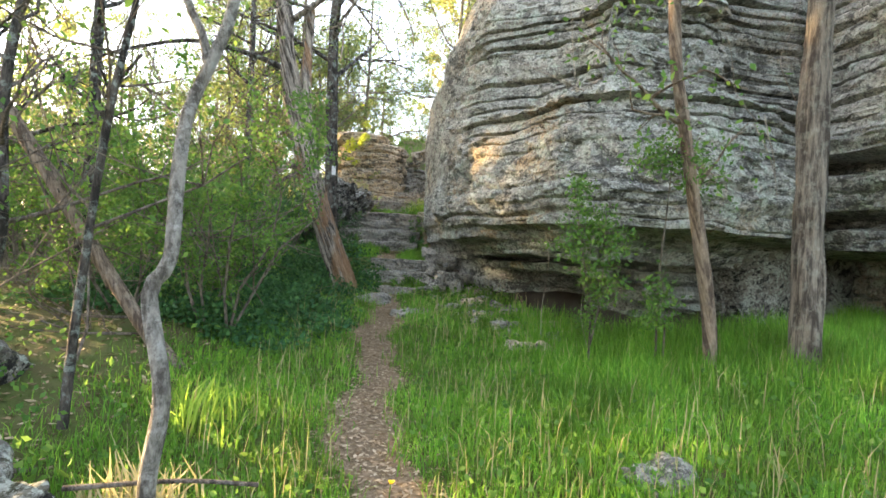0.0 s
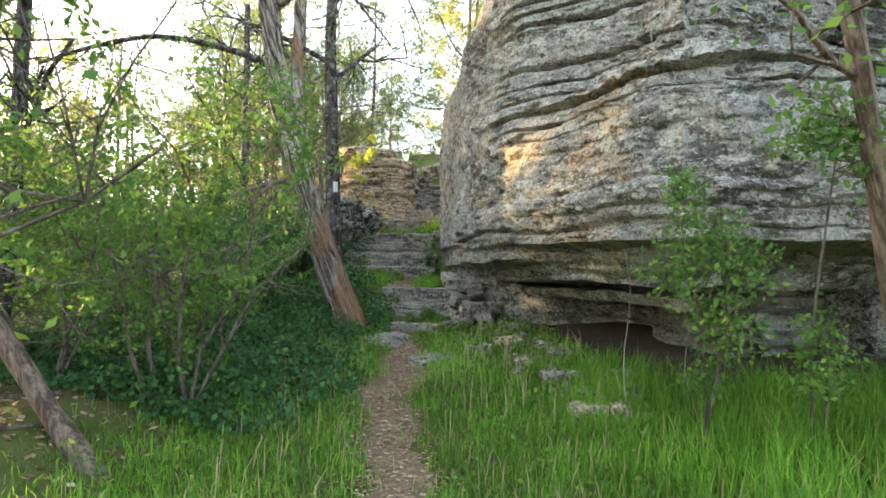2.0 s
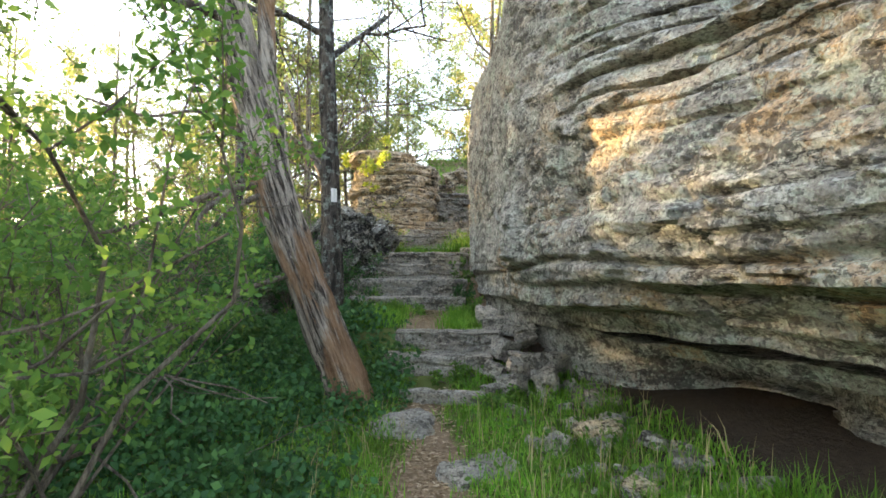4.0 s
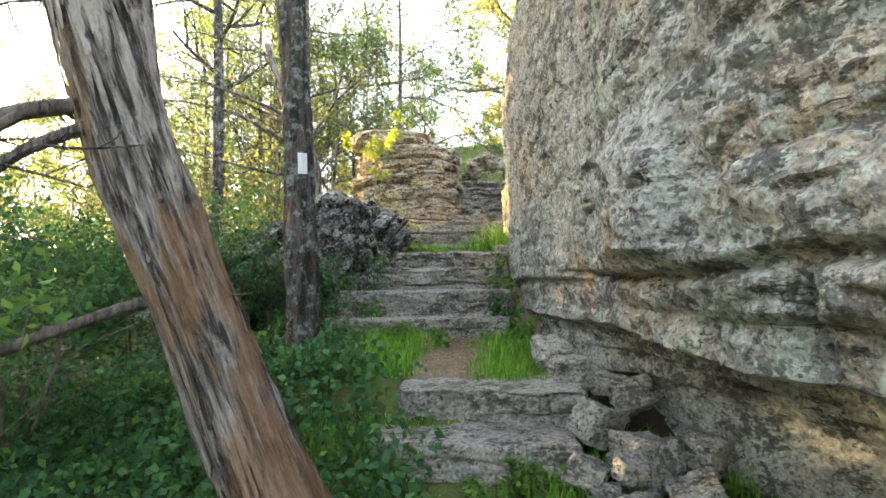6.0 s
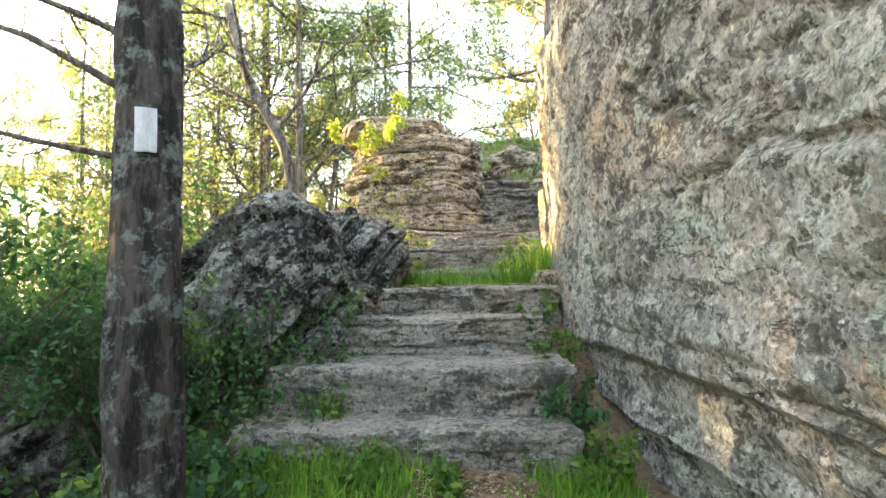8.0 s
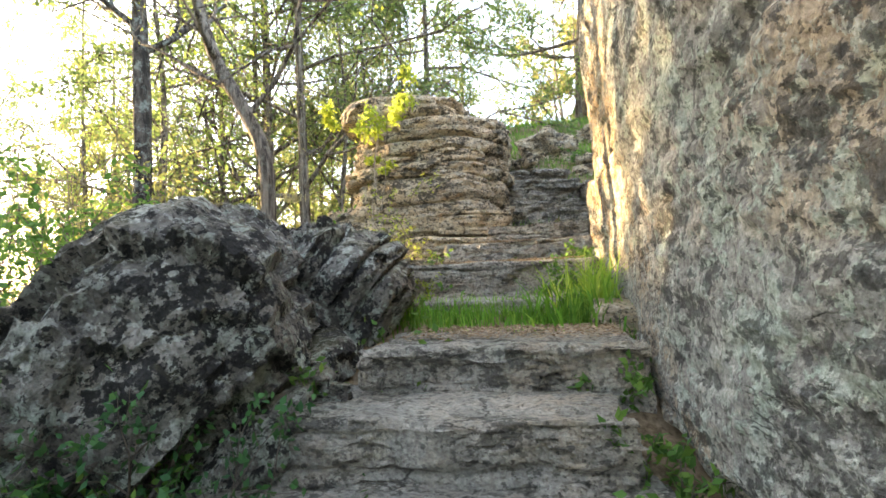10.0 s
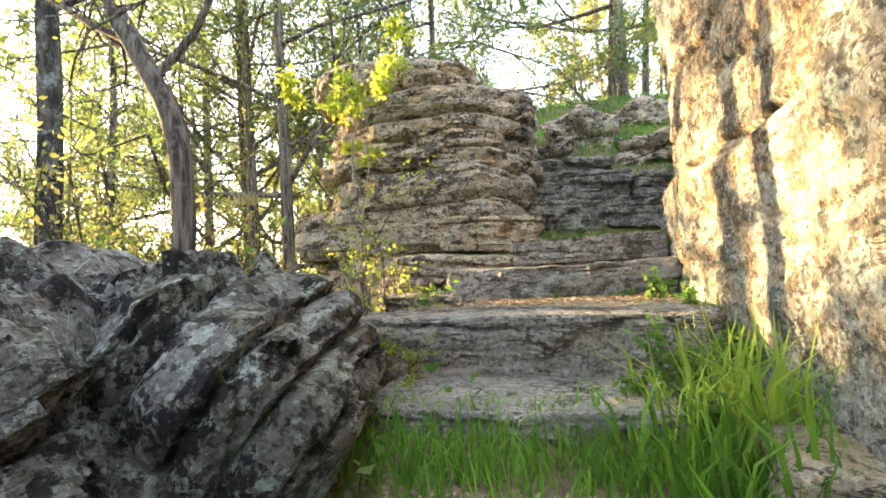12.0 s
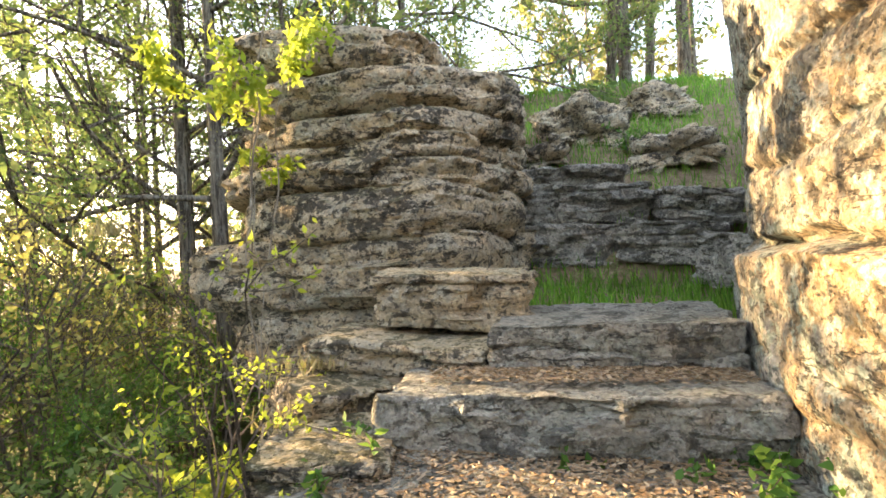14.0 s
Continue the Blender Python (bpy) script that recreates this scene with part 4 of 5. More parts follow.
def twigs(rng, start, direction, length, depth, radius, chunks, tips, split=3, bend=0.35, up=0.15):
    """Branches that fork depth times; tips collects places for leaves."""
    d = np.asarray(direction, float)
    d /= np.linalg.norm(d)
    p = np.asarray(start, float)
    pts = [p]
    for _ in range(3):
        d = d + rng.normal(size=3) * bend * 0.5 + [0, 0, up * 0.4]
        d /= np.linalg.norm(d)
        p = p + d * length / 3
        pts.append(p)
    if CLEAR["way"] and np.abs(p[0] - path_x(p[1])) < 0.45 and -2 < p[1] < 12.7 and 0.4 < p[2] - np.interp(p[1], PATH_Y, PATH_Z) < 2.6:
        return
    chunks.append(tube(pts, radius, radius * 0.5, 5 if radius > 0.012 else 3, max(length / 5, 0.05)))
    if depth <= 0:
        for a, b in zip(pts[:-1], pts[1:]):
            tips.append((a, b))
        return
    for k in range(split):
        i = 1 + int(rng.integers(0, 3))
        nd = d + rng.normal(size=3) * 0.75
        twigs(rng, pts[i], nd, length * (0.55 + 0.25 * rng.random()), depth - 1, radius * 0.55, chunks, tips, split, bend, up)


def leaf_spots(tips, n, rng, spread):
    t = np.array([[*a, *b] for a, b in tips])
    k = rng.integers(0, len(t), n)
    w = rng.random((n, 1))
    p = t[k, :3] * (1 - w) + t[k, 3:] * w + rng.normal(size=(n, 3)) * spread
    over = p[:, 2] - np.interp(p[:, 1], PATH_Y, PATH_Z)
    way = (np.abs(p[:, 0] - path_x(p[:, 1])) < 0.5) & (p[:, 1] > -2) & (p[:, 1] < 12.7) & (over > 0.4) & (over < 2.6)
    return p[~way] if CLEAR["way"] else p


def shrub(at, tall, wide, nleaf, size, seed, mat, label, stems=5, name="shrub", group="", slim=0.5, depth=2):
    rng = np.random.default_rng(seed)
    x, y = at[:2]
    z = at[2] if len(at) > 2 else float(ground_z(x, y)) - 0.03
    ob = thing(name, (x, y, z), label, name.replace("_", " "), group)
    chunks, tips = [], []
    for _ in range(stems):
        a = rng.random() * 6.28
        s = np.array([x + 0.12 * wide * np.cos(a), y + 0.12 * wide * np.sin(a), z])
        twigs(rng, s, (np.cos(a) * wide, np.sin(a) * wide, tall * 1.3), tall * 0.7, depth, 0.004 + 0.006 * tall, chunks, tips, 3, 0.4)
    part("stem", *join(chunks), TWIG, ob)
    part("foliage", *leaves(leaf_spots(tips, nleaf, rng, 0.05 * wide), size, rng, 0.2, slim), mat, ob)
    return ob


def tree(at, trunk, r0, r1, seed, bark, leaf, nleaf, size, label, limbs=10, reach=1.4, low=0.45, name="tree", seg=12, rough=0.12, ridge=3, depth=2, slim=0.5, spread=0.12, spacing=0.12, droop=0.3, lift=0.35, group="", flare=0.0):
    """A trunk along points, forking limbs and leaves on them."""
    rng = np.random.default_rng(seed)
    ob = thing(name, at, label, "tree", group)
    part("trunk", *tube(trunk, r0, r1, seg, spacing, rough, ridge, seed, 1.0, flare), bark, ob)
    tips = []
    line = smooth_line(trunk, 0.1)
    n = len(line)
    for k in range(limbs):
        i = int(n * (low + (0.98 - low) * (k + rng.random()) / limbs))
        i = min(i, n - 1)
        a = k * 2.4 + rng.random()
        share = i / n
        r = (r0 + (r1 - r0) * share) * 0.5
        chunks = []
        twigs(rng, line[i], (np.cos(a), np.sin(a), lift + 0.4 * rng.random()), reach * (1.15 - 0.5 * share) * (0.7 + 0.6 * rng.random()), depth, max(r, 0.008), chunks, tips, 3)
        if chunks:
            part("limb", *join(chunks), bark if r0 > 0.05 else TWIG, ob)
    if nleaf:
        part("crown", *leaves(leaf_spots(tips, nleaf, rng, spread), size, rng, droop, slim), leaf, ob)
    return ob


# ---- trees by the path ----
cedar = tree((-1.38, 7.62, 0.6), [(-1.34, 7.63, 0.5), (-1.40, 7.62, 0.75), (-1.70, 7.56, 1.5), (-1.90, 7.47, 2.05), (-2.02, 7.42, 2.45), (-2.18, 7.36, 3.1), (-2.32, 7.3, 3.9), (-2.45, 7.3, 5.0), (-2.5, 7.3, 6.4)], 0.165, 0.06, 301, BARK_CEDAR, NEEDLE, 2500, 0.05,
     "leaning old cedar with shredding bark and bare red wood", 8, 1.2, 0.62, seg=64, rough=0.22, ridge=7, spacing=0.03, flare=0.06)
part("stem", *tube([(-1.84, 7.5, 1.95), (-1.95, 7.46, 2.4), (-2.0, 7.45, 2.8), (-2.06, 7.42, 3.4), (-2.05, 7.4, 4.6)], 0.105, 0.05, 24, 0.05, 0.14, 4, 320), BARK_CEDAR, cedar)
for k, pts in enumerate([[(-1.95, 7.42, 2.36), (-2.25, 7.3, 2.30), (-2.6, 7.2, 2.16), (-3.1, 7.1, 1.95), (-3.6, 7.0, 2.0)], [(-2.0, 7.4, 2.3), (-2.25, 7.25, 2.12), (-2.4, 7.2, 1.9), (-2.5, 7.18, 1.70), (-2.7, 7.1, 1.55)],
                         [(-1.72, 7.5, 1.68), (-2.0, 7.35, 1.58), (-2.35, 7.2, 1.42), (-2.8, 7.1, 1.15), (-3.2, 7.0, 0.95)], [(-2.25, 7.3, 2.30), (-2.4, 7.1, 2.05), (-2.35, 7.0, 1.75), (-2.45, 6.9, 1.5)],
                         [(-2.05, 7.4, 2.6), (-2.5, 7.3, 2.9), (-2.9, 7.2, 2.85), (-3.4, 7.2, 3.0)]]):
    bits = [tube(pts, 0.034 - 0.004 * k, 0.009, 7, 0.06, 0.15, 0, 330 + k)]
    trng = np.random.default_rng(340 + k)
    tips = []
    line = smooth_line(pts, 0.1)
    for i in range(2, len(line), 2):
        twigs(trng, line[i], (trng.normal(), trng.normal(), 0.3 * trng.normal() - 0.3), 0.4, 1, 0.008, bits, tips, 2, 0.6, -0.1)
    part("dead_branch", *join(bits), TWIG, cedar, "bare dead drooping branch")
# a long crooked bough high on the cedar, with hanging twigs and green sprays
pts = [(-2.22, 7.34, 3.62), (-2.85, 7.3, 3.84), (-3.64, 7.25, 3.95), (-4.42, 7.2, 3.78), (-4.96, 7.2, 3.60)]
bits, tips, trng = [tube(pts, 0.045, 0.016, 8, 0.06, 0.15, 0, 345)], [], np.random.default_rng(346)
line = smooth_line(pts, 0.1)
for i in range(3, len(line), 2):
    twigs(trng, line[i], (trng.normal(), trng.normal(), 0.5 * trng.normal() - 0.5), 0.55, 1, 0.010, bits, tips, 3, 0.6, -0.15)
part("bough", *join(bits), BARK_DARK, cedar, "long crooked dark bough")
part("spray", *leaves(leaf_spots(tips, 900, trng, 0.05), 0.045, trng, 0.4, 0.4), LEAF, cedar, "green spray of leaves")
# loose strips of bark along the trunk
trng = np.random.default_rng(360)
strip_v, strip_f = [], []
for k in range(620):
    z = 0.6 + 2.9 * trng.random() ** 1.2
    a, long, wide, lift = trng.uniform(-2.9, 0.3), trng.uniform(0.06, 0.30), trng.uniform(0.005, 0.014), trng.uniform(0.0, 0.022) * trng.random()
    row = []
    for i in range(5):
        zi = z + long * i / 4
        cx, cy = np.interp(zi, [0.5, 0.75, 1.5, 2.05, 2.45, 3.1, 3.9], [-1.34, -1.40, -1.70, -1.90, -2.02, -2.18, -2.32]), np.interp(zi, [0.5, 1.5, 2.45, 3.9], [7.63, 7.56, 7.42, 7.3])
        r = np.interp(zi, [0.5, 0.8, 3.9], [0.195, 0.165, 0.115]) * 1.03 + lift * (1 - i / 4) ** 2
        w = wide * (1 - 0.75 * abs(i / 2 - 1) ** 2)
        for side, deep in ((-1, 0), (0, 0.004), (1, 0)):
            b = a + side * w / r
            row.append((cx + (r + deep) * math.cos(b), cy + (r + deep) * math.sin(b), zi))
    base = 15 * k
    strip_v += row
    strip_f += [[base + 3 * i + j, base + 3 * i + j + 1, base + 3 * i + j + 4, base + 3 * i + j + 3] for i in range(4) for j in range(2)]
part("loose_bark", np.array(strip_v), np.array(strip_f), BARK_CEDAR, cedar, "peeling grey bark strips")
blazed = tree((-2.08, 9.5, 0.9), [(-2.02, 9.42, 0.85), (-2.04, 9.44, 1.6), (-2.10, 9.52, 2.6), (-2.16, 9.56, 3.6), (-2.2, 9.5, 5.2), (-2.1, 9.5, 7.2)], 0.125, 0.06, 302, BARK_DARK, LEAF, 900, 0.06,
     "upright dark-barked tree with lichen and a white painted trail mark", 8, 1.5, 0.5, seg=24, rough=0.14, ridge=3, spacing=0.06, flare=0.04)
for k, (pts, r) in enumerate([([(-2.14, 9.5, 2.73), (-2.36, 9.45, 2.87), (-2.59, 9.42, 2.99), (-2.88, 9.4, 3.07), (-3.3, 9.4, 3.14)], 0.016), ([(-2.15, 9.5, 2.50), (-2.43, 9.45, 2.56), (-2.6, 9.42, 2.6), (-2.83, 9.4, 2.67), (-3.3, 9.4, 2.80)], 0.014),
                              ([(-2.14, 9.5, 2.95), (-2.39, 9.45, 3.07), (-2.62, 9.42, 3.16), (-2.86, 9.4, 3.25), (-3.2, 9.4, 3.3)], 0.014), ([(-2.2, 9.5, 6.05), (-1.71, 10.2, 5.6), (-1.29, 10.5, 5.13), (-1.10, 10.5, 4.7), (-0.99, 10.5, 4.35)], 0.03),
                              ([(-2.15, 9.5, 6.7), (-1.25, 10.3, 6.2), (-0.88, 10.5, 5.6), (-0.86, 10.5, 5.1), (-0.98, 10.5, 4.64)], 0.028)]):
    bits, trng = [tube(pts, r, 0.004, 6, 0.06, 0.15, 0, 350 + k)], np.random.default_rng(355 + k)
    line = smooth_line(pts, 0.1)
    for i in range(2, len(line), 2):
        twigs(trng, line[i], (trng.normal(), 0.5 * trng.normal(), 0.6 * trng.normal()), 0.28, 1, 0.005, bits, [], 2, 0.6, 0.0)
    part("dead_branch", *join(bits), TWIG, blazed, "thin bare branch")
# the painted mark bends round the trunk
a = np.linspace(-0.27, 0.27, 7) - 1.02
zz = np.linspace(2.50, 2.66, 5)
A, Z = np.meshgrid(a, zz, indexing="ij")
cx, cy = np.interp(Z, [1.6, 2.6, 3.6], [-2.04, -2.10, -2.16]), np.interp(Z, [1.6, 2.6, 3.6], [9.44, 9.52, 9.56])
v = np.concatenate([np.stack([cx + r * np.cos(A), cy + r * np.sin(A), Z], 2).reshape(-1, 3) for r in (0.131, 0.119)])
q = [[i * 5 + j, (i + 1) * 5 + j, (i + 1) * 5 + j + 1, i * 5 + j + 1] for i in range(6) for j in range(4)]
part("trail_mark", v, np.array(q + [[35 + k for k in reversed(f)] for f in q]), PAINT, blazed, "white painted rectangle")
pale = tree((-1.05, 1.95, 0.0), [(-1.0, 1.93, -0.05), (-1.03, 1.93, 0.36), (-1.0, 1.94, 0.7), (-1.09, 1.98, 1.06), (-1.03, 2.0, 1.2), (-1.06, 2.08, 1.55), (-1.04, 2.1, 1.8), (-0.98, 2.13, 2.0), (-0.91, 2.15, 2.26), (-0.85, 2.2, 3.0)], 0.036, 0.018, 303, BARK_PALE, LEAF, 200, 0.05,
     "crooked slender tree with pale grey bark", 4, 0.8, 0.55, seg=14, rough=0.15, ridge=0, spacing=0.05)
part("fork", *tube([(-0.99, 2.13, 1.97), (-1.03, 2.13, 2.12), (-1.10, 2.14, 2.25), (-1.13, 2.15, 2.5), (-1.1, 2.2, 2.9)], 0.02, 0.011, 10, 0.05, 0.15, 0, 313), BARK_PALE, pale, "pale forking limb")
tree((2.1, 4.06, 0.4), [(2.12, 4.07, 0.35), (2.06, 4.03, 0.9), (1.88, 3.92, 1.6), (1.68, 3.8, 2.3), (1.55, 3.75, 3.0), (1.5, 3.7, 4.2)], 0.055, 0.035, 304, BARK_DEAD, LEAF, 700, 0.055,
     "slim leaning young tree with brown bark", 5, 0.5, 0.30, seg=12, rough=0.12, ridge=3, spacing=0.06)
tree((2.8, 4.0, 0.45), [(2.76, 3.97, 0.4), (2.77, 3.99, 1.2), (2.78, 4.05, 2.4), (2.84, 4.1, 3.6), (2.9, 4.1, 6.5)], 0.105, 0.07, 305, BARK, LEAF, 600, 0.06,
     "straight tree with furrowed grey-brown bark before the outcrop", 6, 1.2, 0.65, seg=22, rough=0.16, ridge=5, spacing=0.06, flare=0.04)
tree((4.1, 4.0, 0.5), [(4.1, 4.0, 0.4), (3.85, 3.98, 1.6), (3.5, 3.95, 2.8), (3.2, 3.9, 3.9), (3.0, 3.9, 5.5)], 0.09, 0.05, 306, BARK, LEAF, 500, 0.06, "leaning dark tree before the outcrop", 5, 1.0, 0.6, seg=14)
tree((-3.4, 13.6, 0.8), [(-3.36, 13.55, 0.6), (-3.38, 13.6, 1.8), (-3.37, 13.6, 2.7), (-3.40, 13.6, 3.5), (-3.62, 13.6, 4.0), (-3.95, 13.65, 4.6), (-4.3, 13.8, 5.6)], 0.085, 0.05, 307, BARK, LEAF_YELLOW, 170, 0.045, "dark forked tree leaning away from the rock tower", 5, 1.2, 0.62, seg=18, rough=0.12)
tree((-5.6, 14.6, 0.7), [(-5.62, 14.6, 0.5), (-5.6, 14.6, 2.5), (-5.6, 14.65, 4.5), (-5.65, 14.6, 8)], 0.13, 0.07, 308, BARK_DARK, LEAF_YELLOW, 150, 0.055, "upright dark tree in the woodland edge", 7, 1.5, 0.6, seg=16)
v, f = tube([(-1.92, 4.1, 0.15), (-2.42, 4.3, 0.55), (-2.98, 4.32, 1.3), (-3.62, 4.34, 2.2), (-4.4, 4.4, 3.2)], 0.06, 0.045, 12, 0.06, 0.15, 3, 310)
whole("dead_tree", v, f, BARK_DEAD, "dead bare trunk leaning back into the thicket", "dead tree")

# thin bare trees and dead brush at the edge of the thicket
for k, (pts, r, label) in enumerate([
        ([(-2.1, 3.0, 0.15), (-2.05, 3.0, 0.9), (-1.95, 3.0, 1.9), (-1.85, 3.05, 2.7), (-1.8, 3.1, 3.6)], 0.028, "thin dark bare sapling at the edge of the thicket"),
        ([(-3.4, 3.8, 0.2), (-3.2, 3.8, 1.2), (-3.3, 3.9, 2.4), (-3.1, 4.0, 4.0)], 0.05, "dark slender tree in the thicket"),
        ([(-2.6, 2.6, 0.1), (-2.5, 2.7, 0.9), (-2.65, 2.8, 1.8), (-2.9, 2.9, 2.8)], 0.02, "thin bare sapling with crooked twigs"),
        ([(-3.9, 5.6, 0.3), (-3.8, 5.6, 2.0), (-3.85, 5.7, 4.5), (-3.7, 5.7, 7.0)], 0.07, "slender dark tree rising from the thicket"),
        ([(-4.6, 4.8, 0.3), (-4.6, 4.8, 2.5), (-4.5, 4.9, 5.5)], 0.09, "dark lichened tree in the thicket")]):
    tree(pts[0], pts, r, r * 0.5, 350 + k, BARK_DARK, LEAF, 260, 0.05, label, 9, 0.9, 0.25, seg=9, rough=0.1, ridge=0, spacing=0.1)
brng = np.random.default_rng(370)
bits = []
for k in range(22):
    x, y = brng.uniform(-4.2, -1.9), brng.uniform(2.2, 6.5)
    a = brng.uniform(0, 6.28)
    twigs(brng, (x, y, float(ground_z(x, y)) + 0.02), (math.cos(a), math.sin(a), brng.uniform(0.1, 0.9)), brng.uniform(0.7, 1.5), 2, brng.uniform(0.008, 0.016), bits, [], 3, 0.5, 0.0)
whole("dead_brush", *join(bits), TWIG, "tangled dead grey branches on the thicket floor", "dead branches", kind="stuff")
whole("fallen_stick", *tube([(-1.35, 1.95, 0.33), (-0.95, 2.0, 0.36), (-0.66, 2.05, 0.34)], 0.011, 0.009, 7, 0.05, 0.15, 0, 371), TWIG, "dark fallen stick lying across the grass", "stick")
for k, (x, y, z, hx, hy, hz) in enumerate([(-1.55, 1.75, 0.22, 0.20, 0.16, 0.13), (-1.85, 1.95, 0.25, 0.24, 0.2, 0.15), (-1.7, 1.45, 0.15, 0.18, 0.14, 0.12), (-3.0, 3.3, 0.35, 0.35, 0.3, 0.22), (-3.5, 2.6, 0.3, 0.45, 0.4, 0.35)]):
    v, f = stone((x, y, z), (hx, hy, hz), (8, 6 * k, 30 * k), 18, 5, 380 + k, 0.05)
    whole("rock", v, f, ROCK_DARK, "pale weathered rock among dead brush", "rock", "rocks in the thicket", crisp=38)

# ---- shrubs ----
for k, (x, y, tall, wide, n, size, mat, label) in enumerate([
        (-2.1, 5.0, 2.1, 0.9, 2600, 0.038, LEAF, "tall leafy green shrub at the edge of the thicket"),
        (-2.75, 10.25, 1.15, 0.5, 1100, 0.03, LEAF_DARK, "leafy green brush hiding the foot of the boulder"),
        (-2.5, 5.6, 1.7, 0.8, 2200, 0.036, LEAF, "tall leafy green shrub at the edge of the thicket"),
        (-3.0, 5.0, 1.5, 0.8, 1800, 0.036, LEAF, "leafy green shrub before dead branches"),
        (-3.3, 8.3, 1.25, 1.0, 3200, 0.034, LEAF_DARK, "dense green shrub beside the blazed tree"),
        (-3.6, 9.6, 1.35, 1.1, 3000, 0.036, LEAF_DARK, "dense dark green shrub below the boulder"),
        (-4.2, 7.2, 1.5, 1.1, 2400, 0.038, LEAF, "large green shrub in the thicket"),
        (-4.4, 5.6, 1.9, 0.9, 900, 0.038, LEAF, "sparse shrub with bare stems"),
        (-4.6, 11.2, 1.8, 1.2, 2400, 0.045, LEAF, "green shrub in the woodland edge"),
        (-4.3, 14.8, 1.4, 1.1, 4200, 0.026, LEAF, "light green shrub below the rock tower"),
        (-3.3, 14.3, 0.8, 0.5, 1700, 0.020, LEAF, "light green shrub at the foot of the tower"),
        (-2.45, 14.4, 0.75, 0.35, 500, 0.022, LEAF_YELLOW, "yellow-green brambles at the foot of the tower"),
        (-2.02, 12.95, 0.3, 0.15, 120, 0.024, LEAF_YELLOW, "small yellow-green plant beside the stair"),
        (-1.80, 12.88, 0.22, 0.12, 160, 0.018, LEAF_YELLOW, "small yellow-green plant at the foot of the step"),
        (-2.14, 13.62, 0.85, 0.24, 260, 0.020, LEAF_YELLOW, "wispy yellow-green plant between boulder and stair"),
        (-2.08, 13.15, 0.6, 0.2, 200, 0.018, LEAF_YELLOW, "wispy yellow-green plant beside the broad step"),
        (-0.72, 13.85, 0.18, 0.2, 160, 0.03, LEAF, "small green plant on the step"),
        (-0.62, 12.75, 0.3, 0.3, 350, 0.03, LEAF, "low green plant at the foot of the outcrop")]):
    shrub((x, y), tall, wide, int(n * 2.2), size * 1.2, 400 + k, mat, label, (3 if wide < 0.3 else 6) if tall > 0.6 else 4, "shrub" if tall > 0.6 else "plant")


def sapling(stems, clumps, seed, label, size=0.036):
    """Thin stems along points; clumps of leaves on short side twigs: centre, radius, number."""
    rng = np.random.default_rng(seed)
    ob = thing("sapling", stems[0][0], label, "sapling")
    lines = []
    for pts in stems:
        part("stem", *tube(pts, 0.010, 0.004, 6, 0.05, 0.1, 0, seed), TWIG, ob)
        lines.append(smooth_line(pts, 0.05))
    line = np.concatenate(lines)
    bits, spots = [], []
    for x, y, z, r, n in clumps:
        c = np.array([x, y, z])
        for _ in range(12):
            d = rng.normal(size=3)
            tip = c + d / np.linalg.norm(d) * r * rng.uniform(0.4, 1.05) * [1, 1, 0.75]
            root = line[np.argmin(((line - tip) ** 2).sum(1) + 0.02 * rng.random(len(line)))]
            mid = (root + tip) / 2 + rng.normal(size=3) * 0.03
            bits.append(tube([root, mid, tip], 0.004, 0.0015, 4, 0.05))
            k = rng.random((n // 12, 1)) ** 0.6
            spots.append(mid * (1 - k) + tip * k + rng.normal(size=(n // 12, 3)) * 0.22 * r)
    tagged(part("brushwood", *join(bits), TWIG, ob), kind="stuff")
    part("foliage", *leaves(np.concatenate(spots), size, rng, 0.2, 0.55), LEAF, ob)


sapling([[(1.27, 4.40, 0.35), (1.24, 4.36, 0.9), (1.12, 4.28, 1.4), (1.05, 4.35, 1.9)], [(1.24, 4.40, 0.4), (1.30, 4.28, 1.0), (1.26, 4.15, 1.55)]],
        [(1.15, 4.22, 1.62, 0.22, 420), (1.22, 4.2, 1.38, 0.24, 480), (1.30, 4.25, 1.10, 0.20, 420), (1.06, 4.32, 1.85, 0.18, 240), (0.95, 4.3, 1.45, 0.2, 240), (1.42, 4.2, 1.50, 0.2, 240), (1.25, 4.33, 0.85, 0.16, 220)], 480, "slender leafy green sapling against the undercut rock")
sapling([[(1.78, 4.28, 0.4), (1.74, 4.22, 1.1), (1.70, 4.05, 1.7), (1.66, 3.9, 2.15)], [(1.82, 4.26, 0.4), (1.80, 4.2, 0.8), (1.72, 4.1, 1.15)]],
        [(1.64, 3.88, 2.12, 0.24, 380), (1.45, 3.92, 2.0, 0.2, 260), (1.85, 3.9, 1.95, 0.2, 260), (1.72, 4.1, 1.10, 0.2, 320), (1.66, 4.1, 0.85, 0.16, 240)], 481, "slender green sapling beside the slim tree")

# ---- woodland beyond ----
def wood_tree(seed, tall, bark, leaf, nleaf, size, label, limbs=12, reach=2.2, pine=False, low=0.35, depth=2):
    rng = np.random.default_rng(seed)
    b = rng.normal(size=2) * 0.25
    pts = [(0, 0, -0.3), (b[0] * 0.4, b[1] * 0.4, tall * 0.3), (b[0], b[1], tall * 0.65), (b[0] * 1.6, b[1] * 0.6, tall)]
    return tree((0, 0, 0), pts, 0.035 + tall * 0.007, 0.02, seed, bark, leaf, nleaf, size, label, limbs, reach, low, seg=8, rough=0.1, ridge=0, spacing=0.4, spread=0.16 if not pine else 0.10, slim=0.5 if not pine else 0.28, lift=0.3 if not pine else -0.1, group="woodland", depth=depth)


